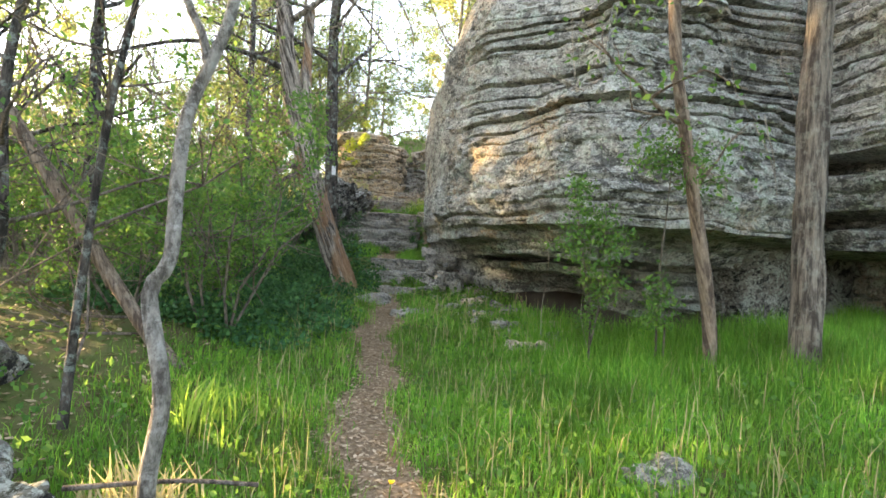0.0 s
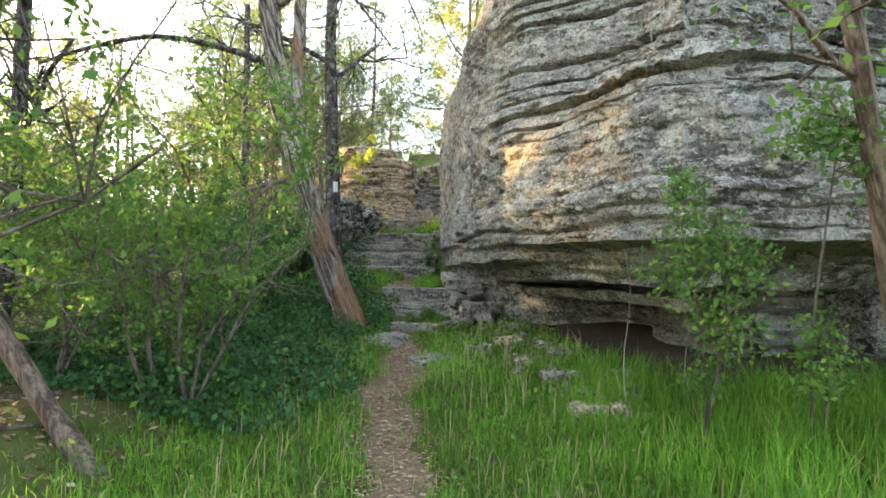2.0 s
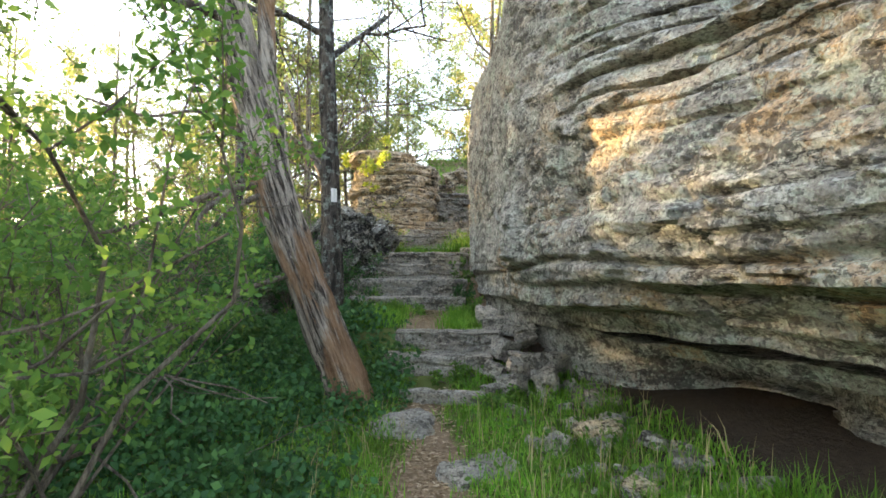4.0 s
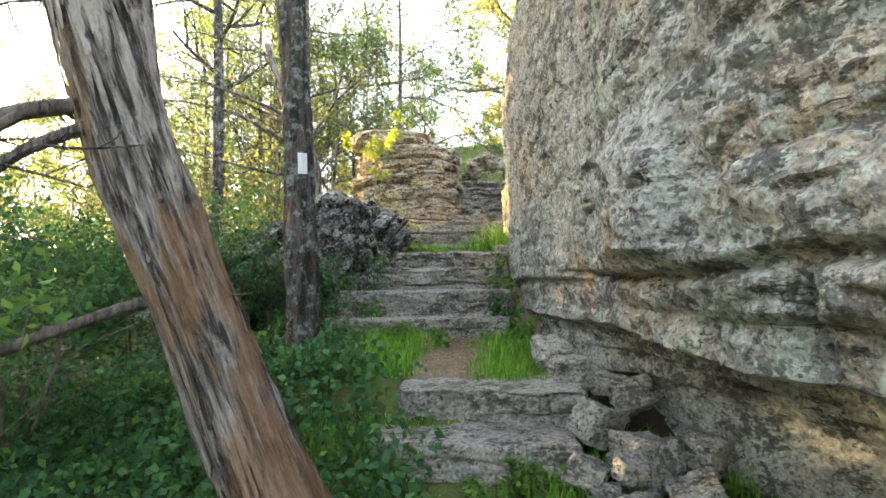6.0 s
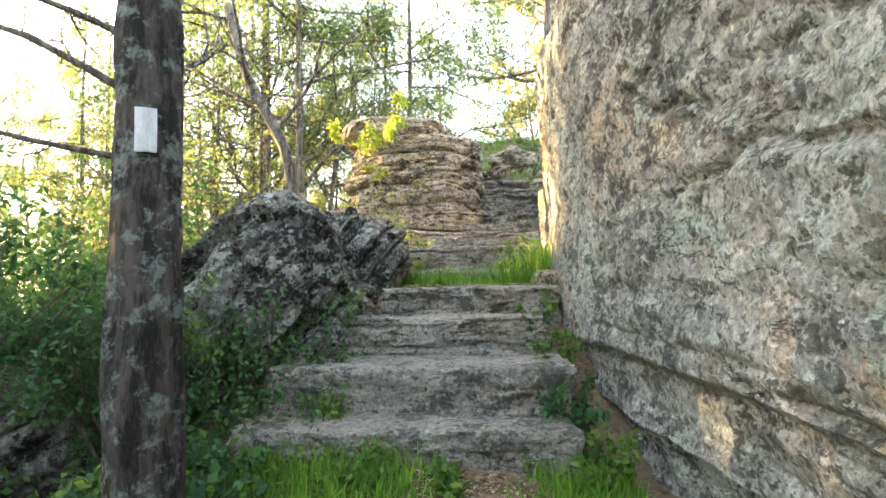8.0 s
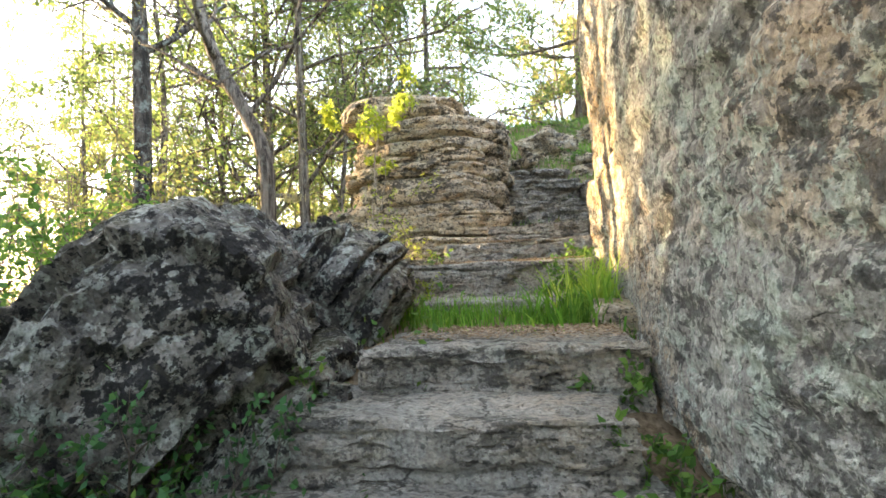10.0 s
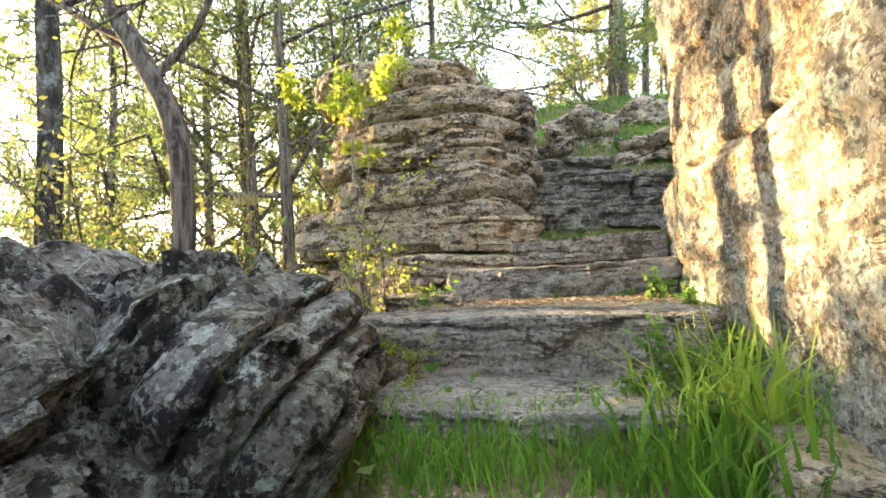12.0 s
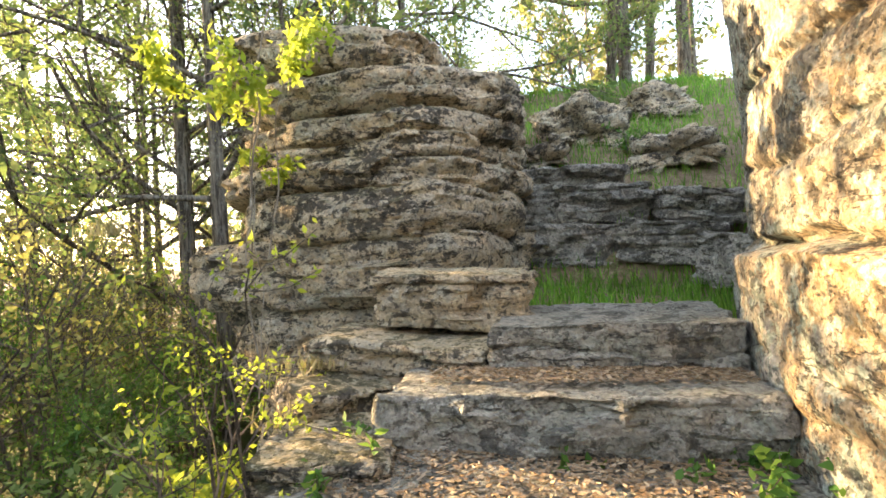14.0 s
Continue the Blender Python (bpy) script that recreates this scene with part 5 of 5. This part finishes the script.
CLEAR["way"] = False
protos = [wood_tree(501, 8.5, BARK, LEAF_SOFT, 5000, 0.08, "woodland tree in yellow-green young leaf"),
          wood_tree(502, 10, BARK, LEAF_SOFT, 5000, 0.08, "woodland tree in fresh green leaf"),
          wood_tree(503, 9, BARK, BUD, 2800, 0.06, "woodland tree in tan bud, nearly bare"),
          wood_tree(504, 11, BARK, NEEDLE, 8000, 0.13, "woodland pine with layered dark branches", 17, 2.2, True, 0.2),
          wood_tree(505, 7, BARK, LEAF_SOFT, 2400, 0.06, "thin woodland tree in sparse young leaf", 9, 1.5),
          wood_tree(506, 8, BARK_DARK, NEEDLE, 5000, 0.22, "unseen dense dark cedar added to cast shade", 22, 1.5, True, 0.06)]
spots = [(3, 0.12, 20.5), (4, 0.55, 21.1), (3, 1.6, 23), (3, -3.4, 20.5), (3, -5.2, 18.2), (0, -4.6, 21), (1, -7, 20), (4, -7.0, 16.5),
         # near x -17: unseen cedars and one bare tree, added to shade cliff and meadow
         (5, -16.5, 10.0), (2, -17.2, 11.2), (5, -16.4, 12.2), (5, -17.0, 13.7), (5, -16.3, 14.7), (5, -18.2, 15.35), (5, -18.8, 14.4), (5, -16.8, 4.8), (5, -16.5, 2.4), (3, -6.4, 19.2), (3, -7.6, 20.8), (3, -9.2, 21.6), (3, -10.5, 23.5), (3, -4.6, 23.5)]
rng = np.random.default_rng(7)
for k in range(30):
    a = radians(rng.uniform(-66, 48))
    d = rng.uniform(13, 34)
    x, y = d * math.sin(a) - 1, d * math.cos(a) + 7
    lit = y + 0.31 * (x + 0.4)
    if (x > 1.5 and y < 21) or (9.8 < lit < 16.2 and x < -3.5):
        continue
    spots.append((int(rng.choice([0, 1, 2, 2, 2, 3, 3, 4])), x, y))
for k in range(6):
    a, d = radians(rng.uniform(-47, -14)), rng.uniform(6.5, 17)
    x, y = -1.2 + d * math.sin(a), 12 + d * math.cos(a)
    if not 9.8 < y + 0.31 * (x + 0.4) < 16.2:
        spots.append((int(rng.choice([2, 2, 3, 3, 4])), x, y))
for k, x, y in spots:
    s = rng.uniform(0.85, 1.2) if k != 5 else rng.uniform(1.5, 1.75)
    copy_thing(protos[k], pose(x, y, float(ground_z(x, y)), 0, 0, rng.uniform(0, 360)) @ Matrix.Scale(s, 4))
for k, (x, y) in enumerate([(-14, -6), (-17, 21), (-14, 2.5), (9, -14), (-8, -9), (-12, 1)]):
    protos[k].matrix_basis = pose(x, y, float(ground_z(x, y)), 0, 0, 30 * k)
under = [shrub((0, 0, 0), 1.6, 1.1, 3200, 0.05, 601, LEAF, "green understorey shrub in the woodland", 7, group="understorey"),
         shrub((0, 0, 0), 1.3, 1.1, 3000, 0.05, 602, LEAF_SOFT, "yellow-green understorey shrub in the woodland", 7, group="understorey"),
         shrub((0, 0, 0), 2.2, 1.0, 2000, 0.042, 603, BUD, "tan budding brush in the woodland", 8, group="understorey")]
far = wood_tree(507, 11, BARK, BUD, 1700, 0.30, "distant woodland tree in tan and green bud", 9, 2.6, False, 0.15, 1)
CLEAR["way"] = True
for k in range(44):
    a, d = radians(rng.uniform(-80, 45)), rng.uniform(30, 62)
    x, y = d * math.sin(a) - 1, d * math.cos(a) + 7
    if 9.5 < y + 0.31 * (x + 0.4) < 16.5:
        continue
    copy_thing(far, pose(x, y, float(ground_z(x, y)) - 0.2, 0, 0, rng.uniform(0, 360)) @ Matrix.Scale(rng.uniform(0.8, 1.2), 4))
far.matrix_basis = pose(-30, 40, float(ground_z(-30, 40)) - 0.2)
for k in range(54):
    a = radians(rng.uniform(-75, 30))
    d = rng.uniform(6.5, 24)
    x, y = d * math.sin(a) - 1.5, d * math.cos(a) + 5
    if x > -4.2 and y < 18.5:
        continue
    copy_thing(under[int(rng.choice([0, 0, 1, 2]))], pose(x, y, float(ground_z(x, y)) - 0.03, 0, 0, rng.uniform(0, 360)) @ Matrix.Scale(rng.uniform(0.8, 1.4), 4))
for k in range(26):
    x, y = rng.uniform(-13, -4.6), rng.uniform(13.2, 24)
    copy_thing(under[int(rng.choice([0, 0, 2]))], pose(x, y, float(ground_z(x, y)) - 0.03, 0, 0, rng.uniform(0, 360)) @ Matrix.Scale(rng.uniform(0.9, 1.5), 4))
# shrubs added to block the low sun from the ground under the ledge
for x, y, k, a in ((-5.3, 7.0, 0, 1.45), (-6.3, 8.3, 0, 1.5), (-7.2, 7.6, 2, 1.4)):
    copy_thing(under[k], pose(x, y, float(ground_z(x, y)) - 0.03, 0, 0, 70 * a) @ Matrix.Scale(a, 4))
for k, (x, y) in enumerate([(-6, 7.5), (-6.5, 10.5), (-6.5, 0.6)]):
    under[k].matrix_basis = pose(x, y, float(ground_z(x, y)) - 0.03)

# ---- grass ----
rng = np.random.default_rng(9)


def inside_rock(x, y):
    line = smooth_line(CLIFF + [CLIFF[0]], 0.4)
    hit = np.zeros(len(x), bool)
    for (ax, ay), (bx, by) in zip(line[:-1], line[1:]):
        cross = ((ay > y) != (by > y)) & (x < (bx - ax) * (y - ay) / (by - ay + 1e-12) + ax)
        hit ^= cross
    return hit


def scatter(n, x0, x1, y0, y1, keep):
    x, y = rng.uniform(x0, x1, n), rng.uniform(y0, y1, n)
    k = (rng.random(n) < keep(x, y)) & ~inside_rock(x - 0.32 - 0.35 * step01(9, 8, y), y - 0.2 - 0.2 * step01(9, 8, y))
    return np.stack([x[k], y[k], ground_z(x[k], y[k]) - 0.01], 1)


def off_path(x, y, w=0.25):
    return 1 - np.exp(-((x - path_x(y) - 0.07 * np.sin(3.1 * y) - 0.05 * np.sin(7.3 * y + 1)) / w) ** 4)


p = scatter(92000, 0.0, 6.0, 0.9, 6.2, lambda x, y: off_path(x, y, 0.45) * np.clip(0.55 + 0.25 * (x - 0.2), 0.15, 1))
h = (0.08 + 0.22 * step01(0.0, 1.3, p[:, 0] - 0.05 * p[:, 1])) * rng.uniform(0.6, 1.25, len(p)) * (0.42 + 0.58 * step01(2.5, 3.7, p[:, 1] - 0.2 * p[:, 0] + 0.25 * np.sin(2.3 * p[:, 0])))
whole("tall_grass", *blades(p, h, rng, 0.0032, 0.6), GRASS, "tall fresh green meadow grass before the outcrop", "grass", kind="stuff")
p = scatter(90000, -2.6, 1.2, 0.8, 8.6, lambda x, y: off_path(x, y) * step01(-2.6, -1.6, x) * 0.9)
whole("verge_grass", *blades(p, 0.05 + 0.11 * rng.random(len(p)) ** 1.5, rng, 0.0034, 0.8), GRASS, "short green grass beside the path", "grass", kind="stuff")
p = scatter(9000, -2.0, -0.3, 8.9, 10.2, lambda x, y: 1 - np.exp(-((x + 0.95) / 0.3) ** 4))
q = scatter(5000, -1.9, -0.4, 11.9, 12.9, lambda x, y: np.exp(-((y - 12.3) / 0.22) ** 2))
r = scatter(20000, -1.9, 1.2, 14.9, 20.8, lambda x, y: np.clip(0.75 + 0.5 * np.sin(3 * x + y) * np.sin(2.7 * y) + step01(16.2, 15.8, y), 0, 1))
p = np.concatenate([p, q, r])
whole("terrace_grass", *blades(p, 0.05 + 0.12 * rng.random(len(p)), rng, 0.004, 0.7), GRASS, "green grass growing between the stone steps", "grass", kind="stuff")
BLADE = leaf_material("broad_bright_blades", (0.16, 0.30, 0.04), (0.25, 0.40, 0.05), (0.36, 0.46, 0.08), 0.5)
for k, (x, y, n, tall, mat, label) in enumerate([(-0.62, 12.5, 130, 0.42, BLADE, "tall bright grass tuft at the foot of the outcrop"), (-0.72, 12.2, 90, 0.34, GRASS, "bright grass tuft beside the step"),
                                                 (-0.56, 13.0, 80, 0.40, BLADE, "tall grass tuft beside the stair"), (-1.38, 3.2, 70, 0.40, BLADE, "tuft of broad green grass under the pale tree"),
                                                 (-1.25, 2.2, 160, 0.35, STRAW, "tuft of dry straw-coloured grass"), (-1.45, 1.7, 160, 0.3, STRAW, "tuft of dry straw-coloured grass")]):
    a = rng.normal(size=(n, 2)) * 0.11
    at = np.stack([x + a[:, 0], y + a[:, 1], ground_z(x + a[:, 0], y + a[:, 1]) - 0.01], 1)
    whole("grass_tuft", *blades(at, tall * rng.uniform(0.5, 1.1, n), rng, 0.007, 0.7), mat, label, "grass", kind="stuff")

for x, y, z, tall, label in ((-3.86, 15.0, 3.30, 0.12, "dry yellow grass tuft on a ledge of the rock tower"), (-2.22, 14.35, 2.60, 0.09, "dry yellow grass tuft on the block beside the stair"), (-2.2, 14.1, 2.42, 0.12, "dry yellow grass hanging beside the stair")):
    a = rng.normal(size=(90, 2)) * 0.06
    whole("grass_tuft", *blades(np.stack([x + a[:, 0], y + a[:, 1], 0 * a[:, 0] + z], 1), tall * rng.uniform(0.5, 1.1, 90), rng, 0.004, 1.2), STRAW, label, "grass", kind="stuff")

# one dandelion beside the path
YELLOW = leaf_material("dandelion_petals", (0.75, 0.50, 0.02), (0.80, 0.58, 0.03), (0.85, 0.62, 0.05), 0.2)
fz = float(ground_z(-0.19, 2.6))
flower = thing("dandelion", (-0.19, 2.6, fz), "yellow dandelion flower beside the path", "flower")
part("stem", *tube([(-0.19, 2.6, fz), (-0.19, 2.6, fz + 0.05), (-0.185, 2.6, fz + 0.10)], 0.003, 0.0025, 5, 0.02), GRASS, flower)
a = rng.random(60) * 6.28
petal = np.stack([-0.185 + 0 * a, 2.6 + 0 * a, fz + 0.10 + 0 * a], 1)
tip = petal + np.stack([np.cos(a), np.sin(a), rng.uniform(0.1, 0.9, 60)], 1) * 0.018
side = np.stack([-np.sin(a), np.cos(a), 0 * a], 1) * 0.003
part("petals", np.stack([petal, (petal + tip) / 2 + side, tip, (petal + tip) / 2 - side], 1).reshape(-1, 3), np.arange(240).reshape(60, 4), YELLOW, flower)

# forest floor: dead leaves and low weeds under the thicket
p = scatter(16000, -7.5, -1.3, 0.6, 13, lambda x, y: step01(-1.3, -2.2, x))
p[:, 2] += 0.012
v, f = leaves(p, 0.06, rng, 0.0, 0.5)
v[:, 2] = np.repeat(p[:, 2], 4) + np.abs(v[:, 2] - np.repeat(p[:, 2], 4)) * 0.4
whole("forest_litter", v, f, LITTER, "brown dead leaves covering the thicket floor", "leaf litter", kind="stuff")
p = scatter(14000, -7.5, -1.2, 0.6, 13, lambda x, y: step01(-1.2, -2.0, x) * np.clip(0.5 + np.sin(2.1 * x + y) * np.sin(1.7 * y), 0, 1))
p[:, 2] += rng.uniform(0.02, 0.22, len(p))
whole("weeds", *leaves(p, 0.05, rng, -0.2, 0.6), LEAF, "low green weeds on the thicket floor", "weeds", kind="stuff")
p = scatter(26000, -1.6, 4.5, 0.8, 8.4, lambda x, y: off_path(x, y, 0.3) * (0.5 + 0.5 * step01(3.2, 2.0, y)))
p[:, 2] += rng.uniform(0.02, 0.14, len(p))
whole("clover", *leaves(p, 0.035, rng, -0.3, 0.7), LEAF, "small broad-leaved weeds among the grass", "weeds", kind="stuff")
p = scatter(5000, -1.6, 5.5, 0.8, 7.5, lambda x, y: off_path(x, y, 0.3))
whole("dry_stalks", *blades(p, rng.uniform(0.08, 0.34, len(p)), rng, 0.003, 0.5), STRAW, "dry straw-coloured stalks among the grass", "grass", kind="stuff")

# ---- ivy and litter ----
p = scatter(52000, -4.2, -0.9, 4.8, 9.8, lambda x, y: ((y < 9.1) | (x < -1.75)) * np.exp(-((x + 2.4 + 0.25 * np.sin(3 * y)) / 1.25) ** 6))
p[:, 2] += rng.uniform(0.03, 0.28, len(p)) * (0.5 + 0.5 * np.sin(p[:, 0] * 5) * np.sin(p[:, 1] * 4)) + 0.03
whole("ivy", *leaves(p, 0.048, rng, -0.1, 0.75), LEAF_DARK, "dark green ivy creeping round the cedar's foot", "ivy", kind="stuff")
n = 9000
y = rng.uniform(0.8, 8.0, n)
x = path_x(y) + rng.normal(size=n) * 0.22 + 0.07 * np.sin(3.1 * y)
p = np.stack([x, y, ground_z(x, y) + 0.004], 1)
v, f = leaves(p, 0.045, rng, 0.0, 0.5)
v[:, 2] = np.repeat(p[:, 2], 4) + (v[:, 2] - np.repeat(p[:, 2], 4)) * 0.18 + 0.004
whole("leaf_litter", v, f, LITTER, "dead brown leaves strewn along the path", "leaf litter", kind="stuff")
# green leaves rooted in the cracks of the boulder, and brush beside it
for k, (x, y, z, tall, n, mat, label) in enumerate([(-2.45, 10.75, 1.35, 0.45, 500, LEAF_DARK, "green leaves growing from a crack in the boulder"), (-2.85, 10.75, 1.55, 0.5, 600, LEAF_DARK, "green leaves growing on the boulder"),
                                                    (-3.3, 10.6, 1.4, 0.7, 700, LEAF, "leafy brush beside the boulder"), (-2.02, 10.6, 1.38, 0.45, 520, LEAF_DARK, "dark green leafy sprays growing before the boulder"), (-2.28, 10.5, 1.5, 0.5, 620, LEAF_DARK, "dark green leafy sprays growing before the boulder"), (-2.5, 10.45, 1.55, 0.6, 700, LEAF, "leafy green sprays growing before the boulder"),
                                                    (-2.15, 10.35, 1.2, 0.45, 560, LEAF_DARK, "dark green leafy sprays growing before the boulder"), (-2.12, 11.15, 1.62, 0.42, 420, LEAF, "green leafy sprays growing from the boulder"), (-2.35, 11.2, 1.80, 0.45, 420, LEAF, "green leafy sprays growing from the boulder"), (-2.9, 11.6, 2.2, 0.5, 420, LEAF, "green leaves growing over the boulder"), (-2.75, 10.5, 1.35, 0.55, 650, LEAF_DARK, "dark green leaves growing before the boulder"), (-3.15, 10.4, 1.3, 0.7, 700, LEAF_DARK, "dark green leaves growing before the boulder")]):
    shrub((x, y, z), tall, 0.5, int(1.3 * n), 0.036, 900 + k, mat, label, 6, "plant")
for k in range(14):
    x, y = rng.uniform(0.35, 2.2), rng.uniform(5.1, 7.2)
    if x + 0.55 * (y - 5) < 0.9 or x + 0.55 * (y - 5) > 1.9:
        continue
    s = rng.uniform(0.05, 0.13)
    v, f = stone((x, y, float(ground_z(x, y)) + 0.02), (s * 1.4, s, s * 0.6), (5, 8, 40 * k), 12, 6, 950 + k, 0.03)
    whole("stone", v, f, ROCK_WARM, "loose brown stone on the ground under the ledge", "stone", "stones under the ledge", crisp=38)

# dead leaves on the treads and platforms
n = 15000
zone = rng.choice(4, n, p=[0.2, 0.25, 0.3, 0.25])
lo = np.array([(-1.25, 8.95, 0), (-1.6, 11.5, 2.0), (-1.9, 13.15, 2.4), (-1.65, 14.0, 2.6)])[zone]
hi = np.array([(-0.65, 10.1, 0), (-0.55, 12.15, 2.0), (-0.6, 13.95, 2.4), (-0.5, 14.3, 2.6)])[zone]
u = rng.random((n, 2)) ** np.array([0.8, 0.6])
x, y = lo[:, 0] + (hi[:, 0] - lo[:, 0]) * u[:, 0], lo[:, 1] + (hi[:, 1] - lo[:, 1]) * u[:, 1]
z = np.where(zone == 0, ground_z(x, y), lo[:, 2] + 0.012)
p = np.stack([x, y, z + 0.006], 1)
v, f = leaves(p, 0.03, rng, 0.0, 0.45)
v[:, 2] = np.repeat(p[:, 2], 4) + np.abs(v[:, 2] - np.repeat(p[:, 2], 4)) * 0.2
whole("leaf_litter", v, f, LITTER, "dead brown leaves lying on the stone steps", "leaf litter", kind="stuff")

# ---- vines ----
def vine(pts, r, label, seed, n=0, size=0.04, mat=LEAF_YELLOW, spread=0.1, cross=1.0):
    """A thin climbing stem with side shoots and, where it has any, leaves."""
    vr = np.random.default_rng(seed)
    ob = thing("vine", pts[0], label, "vine")
    wob = [np.array(q) + vr.normal(size=3) * 0.015 for q in smooth_line(pts, 0.18)]
    bits, tips = [tube(wob, r, r * 0.5, 5, 0.05)], []
    part("stem", *bits[0], VINE, ob)
    if n:
        shoots = []
        for q in wob[2:]:
            twigs(vr, q, (vr.normal(), vr.normal() * cross, 0.4 * vr.normal()), spread * 2, 1, r * 0.4, shoots, tips, 2, 0.5, 0.1)
        if shoots:
            tagged(part("shoots", *join(shoots), VINE, ob), kind="stuff")
        part("leaves", *leaves(leaf_spots(tips, n, vr, spread * 0.25), size, vr, 0.6, 0.45), mat, ob)
    return ob


vine([(-2.70, 14.72, 2.35), (-2.73, 14.72, 2.9), (-2.72, 14.76, 3.4), (-2.66, 14.78, 3.9)], 0.006, "bare tan vine stem climbing the rock tower", 700)
vine([(-2.60, 14.70, 2.3), (-2.66, 14.70, 2.7), (-2.68, 14.74, 3.2), (-2.70, 14.76, 3.6)], 0.004, "thin tan vine stem climbing the rock tower", 701)
vine([(-2.70, 14.76, 3.35), (-2.68, 14.78, 3.7), (-2.70, 14.8, 4.1), (-2.62, 14.85, 4.45), (-2.58, 15.0, 4.75)], 0.007, "leafy yellow-green vine hanging on the rock tower", 702, 760, 0.058, LEAF_YELLOW, 0.14, 0.4)
vine([(-2.70, 14.78, 4.05), (-2.9, 14.78, 4.15), (-3.05, 14.8, 4.1)], 0.006, "leafy yellow-green vine hanging on the rock tower", 703, 300, 0.058, LEAF_YELLOW, 0.12, 0.4)
vine([(-2.68, 14.85, 3.1), (-2.64, 14.88, 3.5), (-2.60, 14.9, 3.9), (-2.55, 14.9, 4.2)], 0.006, "leafy yellow-green vine climbing the rock tower", 706, 420, 0.052, LEAF_YELLOW, 0.08, 0.3)
vine([(-2.5, 14.6, 2.3), (-2.75, 14.5, 2.55), (-3.0, 14.45, 2.4), (-3.25, 14.4, 2.2)], 0.006, "arching tan bramble stem below the tower", 704, 60, 0.035, LEAF_YELLOW, 0.1)
for k, pts in enumerate([[(1.15, 4.95, 2.95), (1.10, 4.92, 3.3), (1.05, 5.0, 3.7), (1.1, 5.1, 4.2)], [(1.15, 4.85, 2.85), (0.85, 5.0, 3.05), (0.55, 5.3, 3.25)], [(1.2, 4.85, 2.84), (0.95, 4.95, 2.98), (0.7, 5.2, 3.15)],
                         [(2.6, 4.5, 2.55), (2.4, 4.45, 2.8), (2.2, 4.4, 3.3)], [(2.95, 4.4, 2.7), (2.9, 4.3, 3.1), (3.1, 4.3, 3.6)], [(2.85, 4.4, 2.72), (2.65, 4.3, 3.0), (2.8, 4.3, 3.5)], [(3.0, 4.45, 2.7), (3.05, 4.3, 3.05), (3.25, 4.3, 3.4)],
                         [(2.55, 4.35, 2.55), (2.62, 4.25, 2.2), (2.7, 4.3, 1.9)], [(2.5, 4.35, 2.5), (2.55, 4.25, 2.25), (2.66, 4.3, 2.0)],
                         [(0.9, 4.7, 1.5), (0.95, 4.8, 1.1), (0.9, 4.75, 0.6)], [(1.25, 4.5, 1.5), (1.22, 4.6, 1.0), (1.3, 4.55, 0.5)]]):
    vine(pts, 0.0045, "bare pale vine stem hanging on the outcrop", 720 + k)

# ---- low plants along the foot of the outcrop and the steps ----
for k, (x, y, tall, n, mat, label) in enumerate([
        (-0.42, 10.0, 0.30, 420, LEAF, "low green plants at the foot of the outcrop"), (-0.52, 10.45, 0.28, 380, LEAF_DARK, "dark green creeper beside the step"), (-0.58, 10.9, 0.30, 360, LEAF, "low green plants beside the step"),
        (-0.62, 11.5, 0.24, 300, LEAF, "low green plants between step and outcrop"), (-1.75, 10.3, 0.26, 200, LEAF, "small green plant growing on a step"), (-1.5, 10.0, 0.16, 300, LEAF, "low leafy plants before the step"),
        (-1.0, 10.02, 0.14, 300, LEAF, "low leafy plants before the step"), (-2.05, 9.95, 0.25, 400, LEAF_DARK, "dark green leaves beside the tree"), (-2.35, 10.6, 0.5, 500, LEAF_DARK, "green leaves hanging on the boulder"),
        (-2.9, 10.5, 0.5, 700, LEAF_DARK, "dark green leaves beside the boulder"), (-0.50, 13.25, 0.32, 300, LEAF, "green leafy plant at the side of the stair"), (-1.15, 13.92, 0.16, 90, LEAF, "green leafy plant at the foot of a step"),
        (-0.62, 13.55, 0.34, 420, LEAF, "bright green leafy plants at the foot of the sunlit rock"), (-0.60, 13.05, 0.36, 420, LEAF, "bright green leafy plants at the foot of the sunlit rock"), (-0.55, 8.1, 0.2, 300, LEAF, "low green plants before the first step"), (-0.2, 7.7, 0.22, 320, LEAF, "low green plants beside the rubble"), (-1.85, 13.75, 0.25, 200, LEAF, "green plant beside the step"),
        (-2.2, 13.9, 0.35, 300, LEAF_YELLOW, "yellow-green plant beside the stair"), (-0.35, 17.3, 0.35, 200, LEAF, "green plant among boulders")]):
    shrub((x, y), tall, 0.26, int(n * 1.6), 0.042, 800 + k, mat, label, 5, "plant", depth=1)

# ---- broken stone and earth under the ledge ----
drng = np.random.default_rng(81)
chips = []
for k in range(260):
    y = drng.uniform(5.0, 8.6)
    edge = np.interp(y, [4.6, 4.85, 5.55, 6.3, 6.95, 7.6, 8.6], [1.7, 1.05, 0.68, 0.38, 0.10, -0.08, -0.12])
    x = edge + drng.uniform(-0.12, 0.75) + 0.3 * (y < 5.6) * drng.random()
    h = 0.012 + 0.055 * drng.random() ** 3
    chips.append(stone((x, y, float(ground_z(x, y)) + 0.3 * h), (h * drng.uniform(1.0, 2.2), h * drng.uniform(0.9, 1.6), h * 0.7), tuple(drng.uniform(-25, 25, 2)) + (drng.uniform(0, 180),), 4, 7, 900 + k, 0.01, 0, 0.12, 0.004, 1.0))
whole("stone_chips", *join(chips), STEP, "broken grey stone chips on bare earth under the ledge", "stone chips", kind="stuff", crisp=30)
